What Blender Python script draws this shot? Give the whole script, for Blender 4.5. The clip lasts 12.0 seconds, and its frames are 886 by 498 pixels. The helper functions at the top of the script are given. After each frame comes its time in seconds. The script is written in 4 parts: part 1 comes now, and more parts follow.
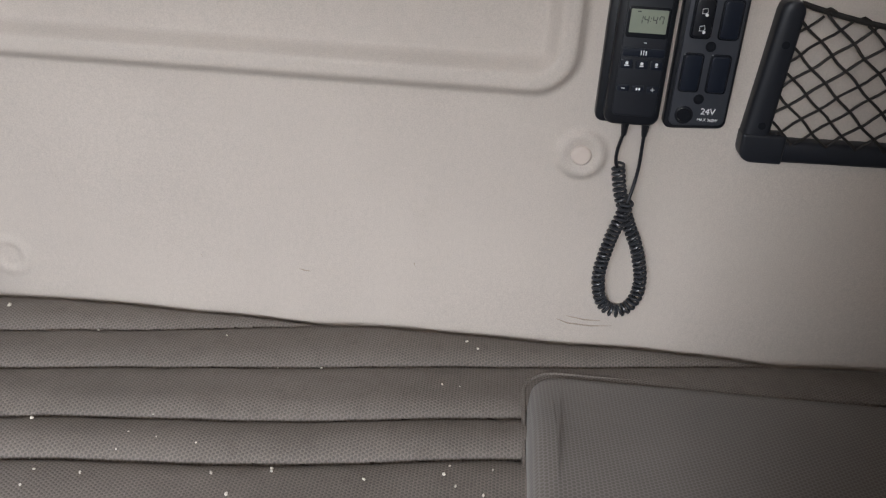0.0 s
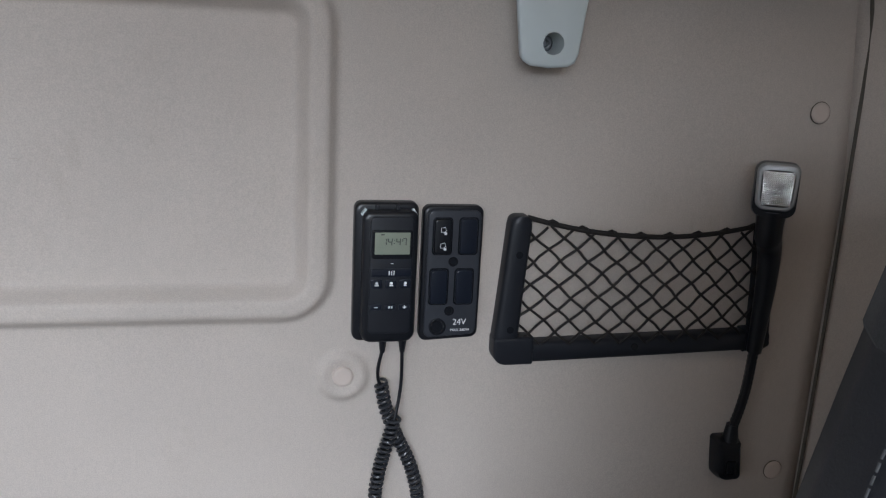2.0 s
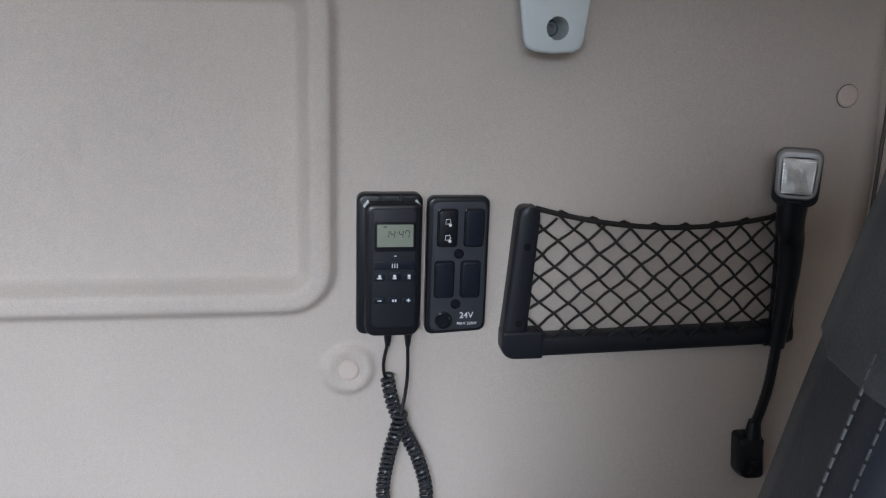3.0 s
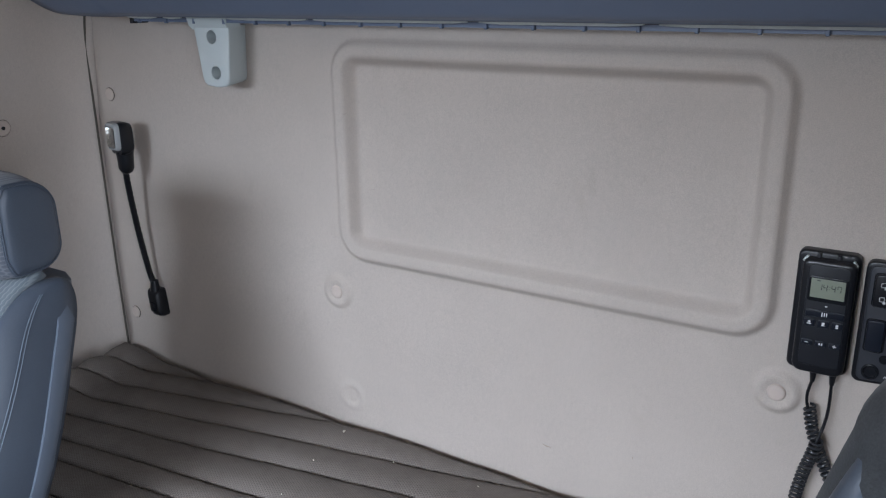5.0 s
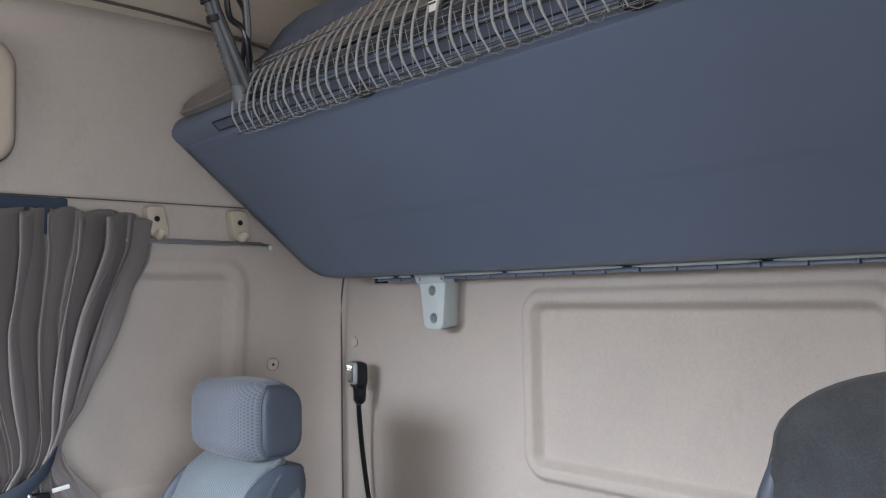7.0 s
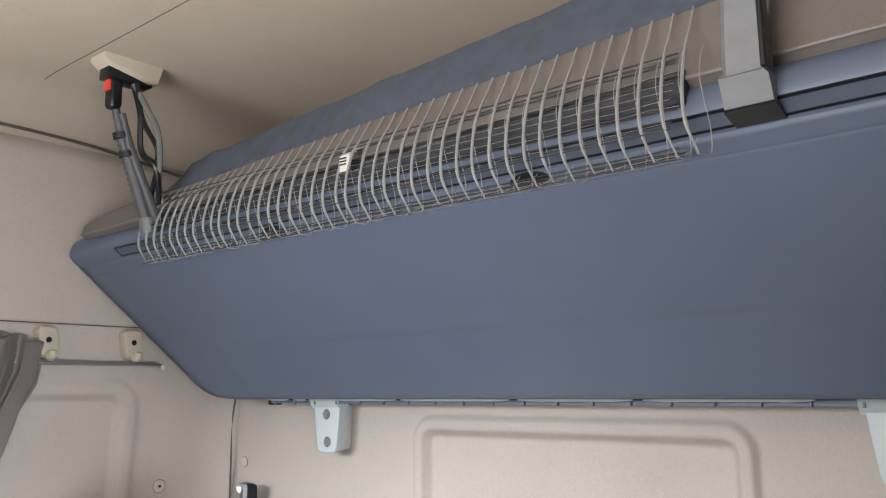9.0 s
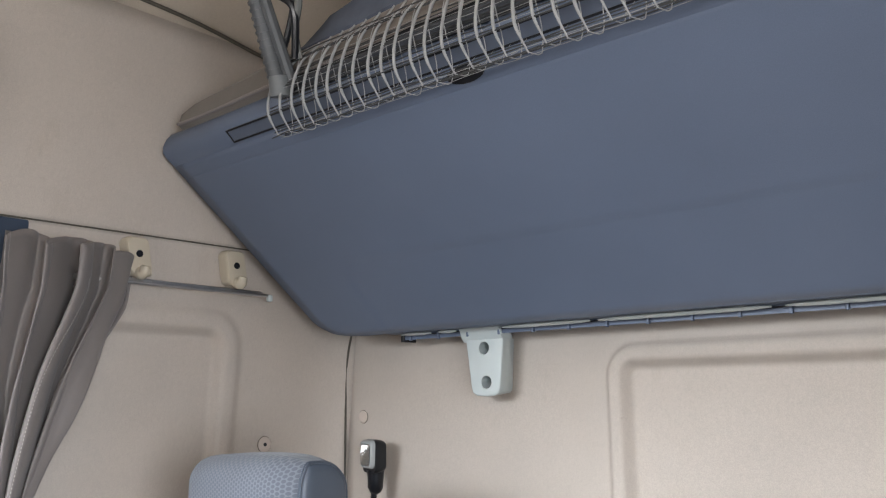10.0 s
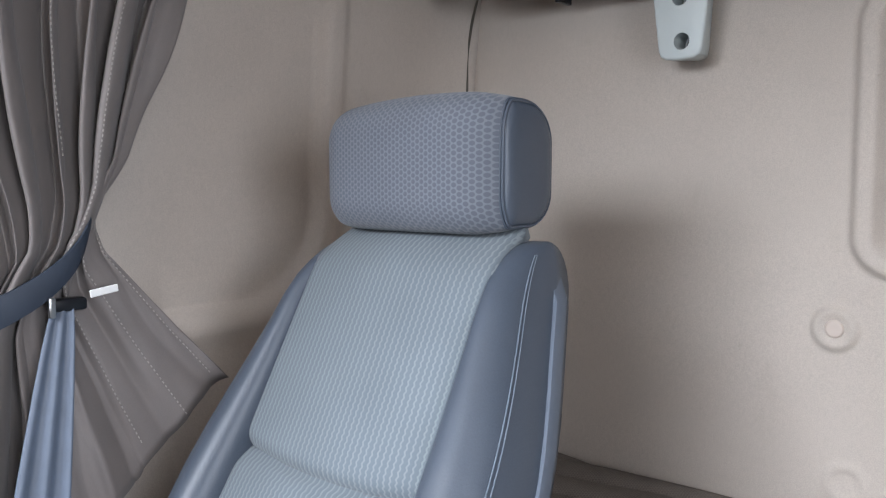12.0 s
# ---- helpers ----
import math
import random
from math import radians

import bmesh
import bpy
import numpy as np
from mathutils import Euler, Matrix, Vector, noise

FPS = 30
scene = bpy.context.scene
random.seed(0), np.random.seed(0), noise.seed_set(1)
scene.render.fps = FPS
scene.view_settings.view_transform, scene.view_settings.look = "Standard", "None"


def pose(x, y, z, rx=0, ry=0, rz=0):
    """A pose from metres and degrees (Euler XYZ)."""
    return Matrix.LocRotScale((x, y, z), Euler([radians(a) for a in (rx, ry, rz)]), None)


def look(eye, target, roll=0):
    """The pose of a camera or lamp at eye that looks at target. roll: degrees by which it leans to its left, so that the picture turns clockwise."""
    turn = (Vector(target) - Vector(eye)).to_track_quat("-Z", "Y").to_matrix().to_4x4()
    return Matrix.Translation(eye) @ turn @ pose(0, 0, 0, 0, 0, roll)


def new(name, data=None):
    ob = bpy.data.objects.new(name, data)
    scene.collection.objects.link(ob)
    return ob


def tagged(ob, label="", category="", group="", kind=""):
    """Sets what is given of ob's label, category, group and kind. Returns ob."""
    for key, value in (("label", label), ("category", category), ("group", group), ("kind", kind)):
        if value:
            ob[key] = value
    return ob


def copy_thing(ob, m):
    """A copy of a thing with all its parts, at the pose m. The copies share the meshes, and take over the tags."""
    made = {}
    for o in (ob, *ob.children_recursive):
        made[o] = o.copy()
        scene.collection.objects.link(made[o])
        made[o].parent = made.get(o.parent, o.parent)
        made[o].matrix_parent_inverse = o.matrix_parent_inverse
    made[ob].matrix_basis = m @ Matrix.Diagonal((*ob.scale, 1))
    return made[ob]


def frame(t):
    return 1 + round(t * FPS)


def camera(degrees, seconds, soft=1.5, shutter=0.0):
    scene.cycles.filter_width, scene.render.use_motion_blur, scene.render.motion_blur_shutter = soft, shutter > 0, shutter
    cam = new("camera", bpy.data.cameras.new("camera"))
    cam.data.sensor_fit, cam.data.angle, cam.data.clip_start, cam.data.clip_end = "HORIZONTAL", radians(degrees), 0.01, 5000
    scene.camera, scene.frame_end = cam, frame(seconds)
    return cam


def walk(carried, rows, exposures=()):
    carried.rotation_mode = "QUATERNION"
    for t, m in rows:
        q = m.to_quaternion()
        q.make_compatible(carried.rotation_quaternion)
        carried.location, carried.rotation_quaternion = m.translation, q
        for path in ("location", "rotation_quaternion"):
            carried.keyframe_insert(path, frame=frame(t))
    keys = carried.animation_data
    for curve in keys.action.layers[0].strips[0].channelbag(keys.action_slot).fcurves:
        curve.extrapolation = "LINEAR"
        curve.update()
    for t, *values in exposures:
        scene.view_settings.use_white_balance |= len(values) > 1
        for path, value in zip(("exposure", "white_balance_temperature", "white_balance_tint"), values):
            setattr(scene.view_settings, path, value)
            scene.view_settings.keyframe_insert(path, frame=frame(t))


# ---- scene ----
cam = camera(56.1, 12.0, 1.2)
PATH = [
    (0, (0.284, -0.982, 1.158), (0.188, 0.794, 0.243), 3.4),
    (0.5, (0.294, -0.966, 1.169), (0.236, 0.937, 0.556), 3.3),
    (1, (0.31, -0.961, 1.179), (0.24, 0.986, 0.726), 3.0),
    (1.5, (0.276, -0.961, 1.211), (0.424, 0.971, 0.716), 2.6),
    (2, (0.294, -0.946, 1.196), (0.731, 0.947, 0.719), 2.9),
    (2.5, (0.304, -0.934, 1.197), (0.794, 0.94, 0.697), 2.7),
    (2.7, (0.32, -0.932, 1.194), (0.767, 0.952, 0.691), 2.4),
    (4.5, (0.519, -1.07, 1.319), (-0.174, 0.709, 0.724), -0.1),
    (5, (0.566, -1.136, 1.358), (-0.458, 0.468, 0.741), -0.9),
    (5.5, (0.577, -1.127, 1.34), (-0.75, 0.258, 0.776), -1.6),
    (6, (0.647, -1.165, 1.314), (-0.813, 0.138, 0.902), -1.8),
    (6.5, (0.714, -1.257, 1.288), (-0.777, 0.051, 1.034), -1.3),
    (7, (0.835, -1.298, 1.255), (-0.662, 0.024, 1.366), -1.0),
    (7.5, (0.95, -1.317, 1.309), (-0.426, 0.1, 1.618), -0.8),
    (7.7, (1.003, -1.345, 1.331), (-0.336, 0.106, 1.645), -0.9),
    (9.3, (0.799, -1.4, 1.317), (-0.476, 0.105, 1.648), -0.6),
    (9.5, (0.694, -1.362, 1.28), (-0.595, 0.13, 1.612), -0.7),
    (10, (0.374, -1.283, 1.182), (-0.93, 0.194, 1.526), -0.7),
    (10.5, (0.123, -1.26, 1.102), (-1.185, 0.218, 1.425), -0.3),
    (11, (0.026, -1.173, 0.968), (-1.278, 0.303, 1.313), -0.2),
    (11.5, (-0.045, -1.2, 0.997), (-1.357, 0.298, 1.181), -0.3),
    (12, (-0.049, -1.203, 1.002), (-1.371, 0.288, 0.839), 0.0),
]
EXPOSURES = [
    (0.0, -0.63, 6350, 13), (0.5, -0.83, 6250, 12), (1.0, -1.06, 6100, 11), (1.5, -0.88, 6000, 10), (2.0, -0.66, 5850, 11), (2.7, -0.50, 5800, 11),
    (4.5, -0.78, 5700, 12), (5.0, -0.76, 5750, 12), (5.5, -0.72, 5750, 12), (6.5, -0.66, 5900, 12), (7.0, -0.45, 6000, 12), (7.7, 0.36, 6050, 9), (9.5, 0.10, 6400, 11),
    (10.0, 0.02, 6350, 11), (10.5, 0.06, 6300, 11), (11.0, -0.2, 6300, 12), (11.5, -0.26, 6350, 13), (12.0, -0.42, 6150, 13),
]
walk(cam, [(t, look(eye, target, roll)) for t, eye, target, roll in PATH], EXPOSURES)

# ---- light ----
world = bpy.data.worlds.new("sky")
scene.world = world
world.use_nodes = True
sky = world.node_tree.nodes.new("ShaderNodeTexSky")
sky.sky_type = "NISHITA"
sky.sun_disc = False
sky.sun_elevation, sky.sun_rotation = radians(40), radians(200)
world.node_tree.links.new(sky.outputs[0], world.node_tree.nodes["Background"].inputs[0])
world.node_tree.nodes["Background"].inputs[1].default_value = 0.05


def window_light(name, m, width, height, power, spread, color):
    """Sky light in an opening: it falls inwards and down, as far as spread allows."""
    lamp = bpy.data.lights.new(name, "AREA")
    lamp.shape, lamp.size, lamp.size_y, lamp.energy, lamp.color, lamp.spread = "RECTANGLE", width, height, power, color, radians(spread)
    ob = new(name, lamp)
    ob.matrix_world = m
    return ob


COOL = (0.93, 0.97, 1.0)
window_light("windscreen_sky_light", look((-0.30, -2.28, 1.52), (-0.20, -1.28, 0.90)), 1.34, 0.40, 18, 68, COOL)
window_light("windscreen_edge_light", look((-0.92, -2.28, 1.31), (-0.6, -1.0, 1.05)), 0.40, 0.24, 0.30, 60, COOL)
window_light("windscreen_ground_light", look((0.3, -2.28, 1.1), (0.35, -0.6, 3.1)), 1.3, 0.4, 22, 95, (1.0, 0.96, 0.92))
window_light("passenger_door_daylight", look((-1.12, -1.42, 1.0), (-0.1, -0.9, 0.5)), 0.6, 0.6, 2.2, 100, COOL)
window_light("driver_door_daylight", look((1.12, -1.42, 1.1), (-1.1, -0.95, 0.66)), 0.8, 0.75, 10.5, 90, COOL)

# ---- materials ----


class Mat:
    """A node material with a noise-driven colour, roughness and bump, in metres of object space."""

    def __init__(self, name, color, rough=0.6, metal=0.0, spec=0.4):
        self.m = bpy.data.materials.new(name)
        self.m.use_nodes = True
        self.t = self.m.node_tree
        self.b = self.t.nodes["Principled BSDF"]
        self.color = (*color, 1)
        self.b.inputs["Base Color"].default_value = self.color
        self.b.inputs["Roughness"].default_value = rough
        self.b.inputs["Metallic"].default_value = metal
        self.b.inputs["Specular IOR Level"].default_value = spec
        self.co = self.t.nodes.new("ShaderNodeTexCoord").outputs["Object"]
        self.height = None

    def node(self, kind, **values):
        n = self.t.nodes.new(kind)
        for k, v in values.items():
            n.inputs[k.replace("_", " ")].default_value = v
        return n

    def link(self, a, b):
        self.t.links.new(a, b)

    def noise(self, scale, detail=4, rough=0.6, stretch=None):
        n = self.node("ShaderNodeTexNoise", Scale=scale, Detail=detail, Roughness=rough)
        if stretch:
            mp = self.node("ShaderNodeMapping")
            mp.inputs["Scale"].default_value = stretch
            self.link(self.co, mp.inputs["Vector"])
            self.link(mp.outputs[0], n.inputs["Vector"])
        else:
            self.link(self.co, n.inputs["Vector"])
        return n.outputs[0]

    def ramp(self, fac, a, b, lo=0.3, hi=0.7):
        r = self.node("ShaderNodeValToRGB")
        r.color_ramp.elements[0].position, r.color_ramp.elements[1].position = lo, hi
        r.color_ramp.elements[0].color, r.color_ramp.elements[1].color = (*a, 1), (*b, 1)
        self.link(fac, r.inputs[0])
        return r.outputs[0]

    def mix(self, fac, a, b, how="MIX"):
        n = self.t.nodes.new("ShaderNodeMix")
        n.data_type, n.blend_type = "RGBA", how
        for value, socket in ((fac, n.inputs[0]), (a, n.inputs[6]), (b, n.inputs[7])):
            if isinstance(value, (int, float)):
                socket.default_value = value
            elif isinstance(value, tuple):
                socket.default_value = (*value, 1)
            else:
                self.link(value, socket)
        return n.outputs[2]

    def base(self, out):
        self.link(out, self.b.inputs["Base Color"])
        return self

    def vary(self, scale, amount, fine=0, fine_amount=0.1):
        """Blotches of the base colour at one or two scales."""
        c = self.color[:3]
        out = self.ramp(self.noise(scale), tuple(v * (1 - amount) for v in c), tuple(min(1, v * (1 + amount)) for v in c))
        if fine:
            g = self.ramp(self.noise(fine, 2), (1 - fine_amount,) * 3, (1 + fine_amount * 0.3,) * 3)
            out = self.mix(1.0, out, g, "MULTIPLY")
        return self.base(out)

    def bump(self, out, strength=0.3, dist=0.001):
        n = self.node("ShaderNodeBump", Strength=strength, Distance=dist)
        self.link(out, n.inputs["Height"])
        if self.height:
            self.link(self.height, n.inputs["Normal"])
        self.height = n.outputs[0]
        self.link(self.height, self.b.inputs["Normal"])
        return self

    def sheen(self, w):
        self.b.inputs["Sheen Weight"].default_value = w
        return self


def honeycomb(m, size, flat):
    """A field with its crests on the middles of hexagons; flat names the two object axes it lies in."""
    total = None
    k = 4 * math.pi / (math.sqrt(3) * size)
    for turn in (0, 60, 120):
        way = [0, 0, 0]
        way[flat[0]], way[flat[1]] = math.cos(radians(turn)) * k, math.sin(radians(turn)) * k
        dot = m.t.nodes.new("ShaderNodeVectorMath")
        dot.operation = "DOT_PRODUCT"
        m.link(m.co, dot.inputs[0])
        dot.inputs[1].default_value = way
        wave = m.t.nodes.new("ShaderNodeMath")
        wave.operation = "COSINE"
        m.link(dot.outputs["Value"], wave.inputs[0])
        if total is None:
            total = wave.outputs[0]
        else:
            add = m.t.nodes.new("ShaderNodeMath")
            add.operation = "ADD"
            m.link(total, add.inputs[0])
            m.link(wave.outputs[0], add.inputs[1])
            total = add.outputs[0]
    to = m.t.nodes.new("ShaderNodeMapRange")
    to.inputs["From Min"].default_value, to.inputs["From Max"].default_value = -1.5, 3.0
    m.link(total, to.inputs["Value"])
    return to.outputs[0]


def liner(name, color):
    m = Mat(name, color, 0.75, 0, 0.25)
    c = m.color[:3]
    tone = m.ramp(m.noise(4), tuple(v * 0.95 for v in c), tuple(v * 1.05 for v in c))
    tone = m.mix(1.0, tone, m.ramp(m.noise(650, 2), (0.88,) * 3, (1.04,) * 3), "MULTIPLY")
    tone = m.mix(1.0, tone, m.ramp(m.noise(170, 3, 0.7, (1, 1, 0.6)), (0.96,) * 3, (1.025,) * 3), "MULTIPLY")
    smudge = m.ramp(m.noise(9, 6, 0.75, (1, 1, 0.5)), (0.92, 0.905, 0.885), (1, 1, 1), 0.25, 0.42)
    tone = m.mix(1.0, tone, smudge, "MULTIPLY")
    scuff = m.ramp(m.noise(38, 3, 0.5, (1, 1, 4)), (0.82, 0.79, 0.76), (1, 1, 1), 0.20, 0.27)
    m.base(m.mix(0.7, tone, m.mix(1.0, tone, scuff, "MULTIPLY")))
    m.bump(m.noise(420, 3), 0.28, 0.0007).bump(m.noise(9, 2), 0.12, 0.004)
    return m.m


LINER = liner("beige_liner", (0.50, 0.445, 0.395))
HEADLINER = liner("beige_headliner", (0.55, 0.475, 0.39))
BUNK_BLUE = Mat("slate_blue_plastic", (0.130, 0.163, 0.236), 0.45).vary(3, 0.06, 900, 0.08)
BUNK_BLUE = BUNK_BLUE.bump(BUNK_BLUE.noise(900, 2), 0.15, 0.0004).m
LEATHER = Mat("blue_grey_leatherette", (0.062, 0.076, 0.100), 0.40).vary(6, 0.07, 600, 0.08)
LEATHER = LEATHER.bump(LEATHER.noise(500, 3), 0.3, 0.0006).bump(LEATHER.noise(25, 2), 0.15, 0.003).m
BLACK = Mat("black_plastic", (0.007, 0.008, 0.011), 0.32, 0, 0.45).vary(20, 0.15).m
DARK = Mat("dark_grey_plastic", (0.013, 0.0145, 0.019), 0.40, 0, 0.35).vary(20, 0.1)
DARK = DARK.bump(DARK.noise(1500, 2), 0.15, 0.0003).m
LIGHT_GREY = Mat("light_grey_plastic", (0.52, 0.57, 0.57), 0.4).vary(10, 0.04).m
CLIP_PLASTIC = Mat("pinkish_beige_plastic", (0.53, 0.455, 0.40), 0.5).vary(12, 0.06).m
BEIGE_PLASTIC = Mat("beige_plastic", (0.50, 0.44, 0.345), 0.42).vary(12, 0.05).m
STEEL = Mat("steel", (0.5, 0.5, 0.5), 0.3, 1.0).vary(40, 0.1).m
GASKET = Mat("seam_rubber", (0.09, 0.08, 0.065), 0.7).vary(30, 0.1).m


def columns(m, pitch, wave):
    """A field of upright wavy lines in the x, z plane of an object, 0 on the lines."""
    split = m.t.nodes.new("ShaderNodeSeparateXYZ")
    m.link(m.co, split.inputs[0])

    def calc(op, a, b=0.0, c=0.0):
        n = m.t.nodes.new("ShaderNodeMath")
        n.operation = op
        for value, socket in zip((a, b, c), n.inputs):
            if isinstance(value, (int, float)):
                socket.default_value = value
            else:
                m.link(value, socket)
        return n.outputs[0]
    sway = calc("SINE", calc("MULTIPLY", split.outputs["Z"], 2 * math.pi / wave))
    phase = calc("MULTIPLY_ADD", split.outputs["X"], 2 * math.pi / pitch, calc("MULTIPLY", sway, 0.6))
    return calc("MULTIPLY_ADD", calc("COSINE", phase), -0.5, 0.5)


def weave(name, line, cell, size, flat=(0, 2), upright=False):
    """Honeycomb upholstery: thin pale cell walls round darker cells; upright gives wavy lines instead."""
    m = Mat(name, cell, 0.85, 0, 0.2)
    d = columns(m, size, size * 0.8) if upright else honeycomb(m, size, flat)
    cells = m.ramp(d, line, cell, 0.10, 0.30)
    m.base(m.mix(1.0, cells, m.ramp(m.noise(7), (0.92,) * 3, (1.05,) * 3), "MULTIPLY"))
    return m.bump(d, 0.3, 0.001).bump(m.noise(900, 2), 0.25, 0.0004).sheen(0.15).m


DRIVER_FABRIC = Mat("grey_worn_fabric", (0.056, 0.061, 0.066), 0.9, 0, 0.15).vary(40, 0.16, 700, 0.25)
DRIVER_FABRIC = DRIVER_FABRIC.bump(DRIVER_FABRIC.noise(700, 2), 0.4, 0.0006).sheen(0.1).m
SEAT_FABRIC = weave("blue_grey_honeycomb_fabric", (0.150, 0.162, 0.186), (0.100, 0.111, 0.136), 0.0066)
PANEL_FABRIC = weave("blue_ribbed_fabric", (0.185, 0.212, 0.230), (0.128, 0.152, 0.172), 0.0076, upright=True)
PAD_FABRIC = weave("grey_brown_honeycomb_fabric", (0.195, 0.176, 0.158), (0.135, 0.118, 0.104), 0.0052, (0, 1))
BED_FABRIC = Mat("grey_brown_bed_fabric", (0.165, 0.144, 0.127), 0.75, 0, 0.2)
tone = BED_FABRIC.ramp(BED_FABRIC.noise(6), (0.15, 0.131, 0.115), (0.182, 0.159, 0.14))
tone = BED_FABRIC.mix(1.0, tone, BED_FABRIC.ramp(BED_FABRIC.noise(700, 2), (0.72,) * 3, (1.08,) * 3), "MULTIPLY")
tone = BED_FABRIC.mix(1.0, tone, BED_FABRIC.ramp(honeycomb(BED_FABRIC, 0.0045, (0, 1)), (1.22,) * 3, (0.88,) * 3, 0.1, 0.45), "MULTIPLY")
BED_FABRIC.base(BED_FABRIC.mix(1.0, tone, BED_FABRIC.ramp(BED_FABRIC.noise(28, 5, 0.7), (0.86, 0.85, 0.84), (1, 1, 1), 0.3, 0.5), "MULTIPLY"))
BED_FABRIC.bump(honeycomb(BED_FABRIC, 0.0045, (0, 1)), 0.5, 0.001).bump(BED_FABRIC.noise(1.0, 1, 0.5, (500, 900, 500)), 0.3, 0.0005)
BED_FABRIC = BED_FABRIC.m
SIDE_FABRIC = Mat("grey_brown_plain_fabric", (0.185, 0.165, 0.148), 0.8, 0, 0.2).vary(9, 0.1, 900, 0.2)
SIDE_FABRIC = SIDE_FABRIC.bump(SIDE_FABRIC.noise(60, 3), 0.2, 0.001).bump(SIDE_FABRIC.noise(900, 2), 0.3, 0.0004).sheen(0.1).m
CURTAIN = Mat("grey_brown_curtain", (0.212, 0.188, 0.180), 0.48, 0, 0.35).vary(5, 0.07, 900, 0.12).sheen(0.1)
CURTAIN = CURTAIN.bump(CURTAIN.noise(900, 2), 0.25, 0.0004).m

# ---- mesh helpers ----


def part(name, bm, material, parent=None, label="", smooth=True, crease=35):
    me = bpy.data.meshes.new(name)
    bmesh.ops.recalc_face_normals(bm, faces=bm.faces)
    for f in bm.faces:
        f.smooth = smooth
    bm.to_mesh(me)
    bm.free()
    if smooth and crease:
        me.set_sharp_from_angle(angle=radians(crease))
    me.materials.append(material)
    ob = new(name, me)
    ob.parent = parent
    if label:
        ob["label"] = label
    return ob


def thing(name, x, y, z, label, category, group="", kind=""):
    ob = new(name)
    ob.empty_display_size = 0.05
    ob.location = (x, y, z)
    return tagged(ob, label, category, group, kind)


def block(x0, x1, y0, y1, z0, z1, bevel=0.0, seg=2, bm=None):
    bm = bm or bmesh.new()
    vs = [bm.verts.new((x, y, z)) for x in (x0, x1) for y in (y0, y1) for z in (z0, z1)]
    fs = [bm.faces.new([vs[i] for i in q]) for q in ((0, 1, 3, 2), (4, 6, 7, 5), (0, 4, 5, 1), (2, 3, 7, 6), (0, 2, 6, 4), (1, 5, 7, 3))]
    bmesh.ops.recalc_face_normals(bm, faces=fs)
    if bevel:
        bmesh.ops.bevel(bm, geom=list({e for f in fs for e in f.edges}), offset=bevel, segments=seg, affect="EDGES", profile=0.5)
    return bm


def tube(points, r, n=8, bm=None, closed=False):
    """A round bar along points; r is one radius or one for each point."""
    bm = bm or bmesh.new()
    pts = [Vector(p) for p in points]
    rs = r if isinstance(r, (list, tuple)) else [r] * len(pts)
    up, rings = None, []
    for i, p in enumerate(pts):
        a, b = (pts[i - 1], pts[(i + 1) % len(pts)]) if closed else (pts[max(0, i - 1)], pts[min(len(pts) - 1, i + 1)])
        d = (b - a).normalized()
        if up is None:
            up = d.orthogonal().normalized()
        up = (up - d * up.dot(d)).normalized()
        side = d.cross(up)
        rings.append([bm.verts.new(p + (up * math.cos(2 * math.pi * k / n) + side * math.sin(2 * math.pi * k / n)) * rs[i]) for k in range(n)])
    for i in range(len(rings) if closed else len(rings) - 1):
        a, b = rings[i], rings[(i + 1) % len(rings)]
        for k in range(n):
            bm.faces.new((a[k], a[(k + 1) % n], b[(k + 1) % n], b[k]))
    if not closed:
        bm.faces.new(rings[0][::-1])
        bm.faces.new(rings[-1])
    return bm


def smooth_path(points, steps=8):
    """Catmull-Rom through points."""
    p = [Vector(q) for q in points]
    p = [2 * p[0] - p[1]] + p + [2 * p[-1] - p[-2]]
    out = []
    for i in range(1, len(p) - 2):
        for k in range(steps):
            t = k / steps
            a, b, c, d = p[i - 1:i + 3]
            out.append(0.5 * (2 * b + (c - a) * t + (2 * a - 5 * b + 4 * c - d) * t * t + (3 * b - a - 3 * c + d) * t ** 3))
    return out + [p[-2]]


def sheet(us, vs, f, bm=None):
    """A grid of f(u, v)."""
    bm = bm or bmesh.new()
    g = [[bm.verts.new(f(u, v)) for v in vs] for u in us]
    for i in range(len(us) - 1):
        for j in range(len(vs) - 1):
            bm.faces.new((g[i][j], g[i + 1][j], g[i + 1][j + 1], g[i][j + 1]))
    return bm


def loft(rings, bm=None, caps=True):
    bm = bm or bmesh.new()
    g = [[bm.verts.new(p) for p in r] for r in rings]
    n = len(g[0])
    for a, b in zip(g, g[1:]):
        for k in range(n):
            bm.faces.new((a[k], a[(k + 1) % n], b[(k + 1) % n], b[k]))
    if caps:
        bm.faces.new(g[0][::-1])
        bm.faces.new(g[-1])
    return bm


def rounded(w, h, r, n=6):
    """Outline of a rounded rectangle about the origin; r is one radius or four, from the upper right against the clock."""
    rs = r if isinstance(r, (list, tuple)) else [r] * 4
    out = []
    for k, (sx, sy) in enumerate(((1, 1), (-1, 1), (-1, -1), (1, -1))):
        q = rs[k]
        for i in range(n + 1):
            a = math.pi / 2 * (k + i / n)
            out.append((sx * (w / 2 - q) + q * math.cos(a), sy * (h / 2 - q) + q * math.sin(a)))
    return out


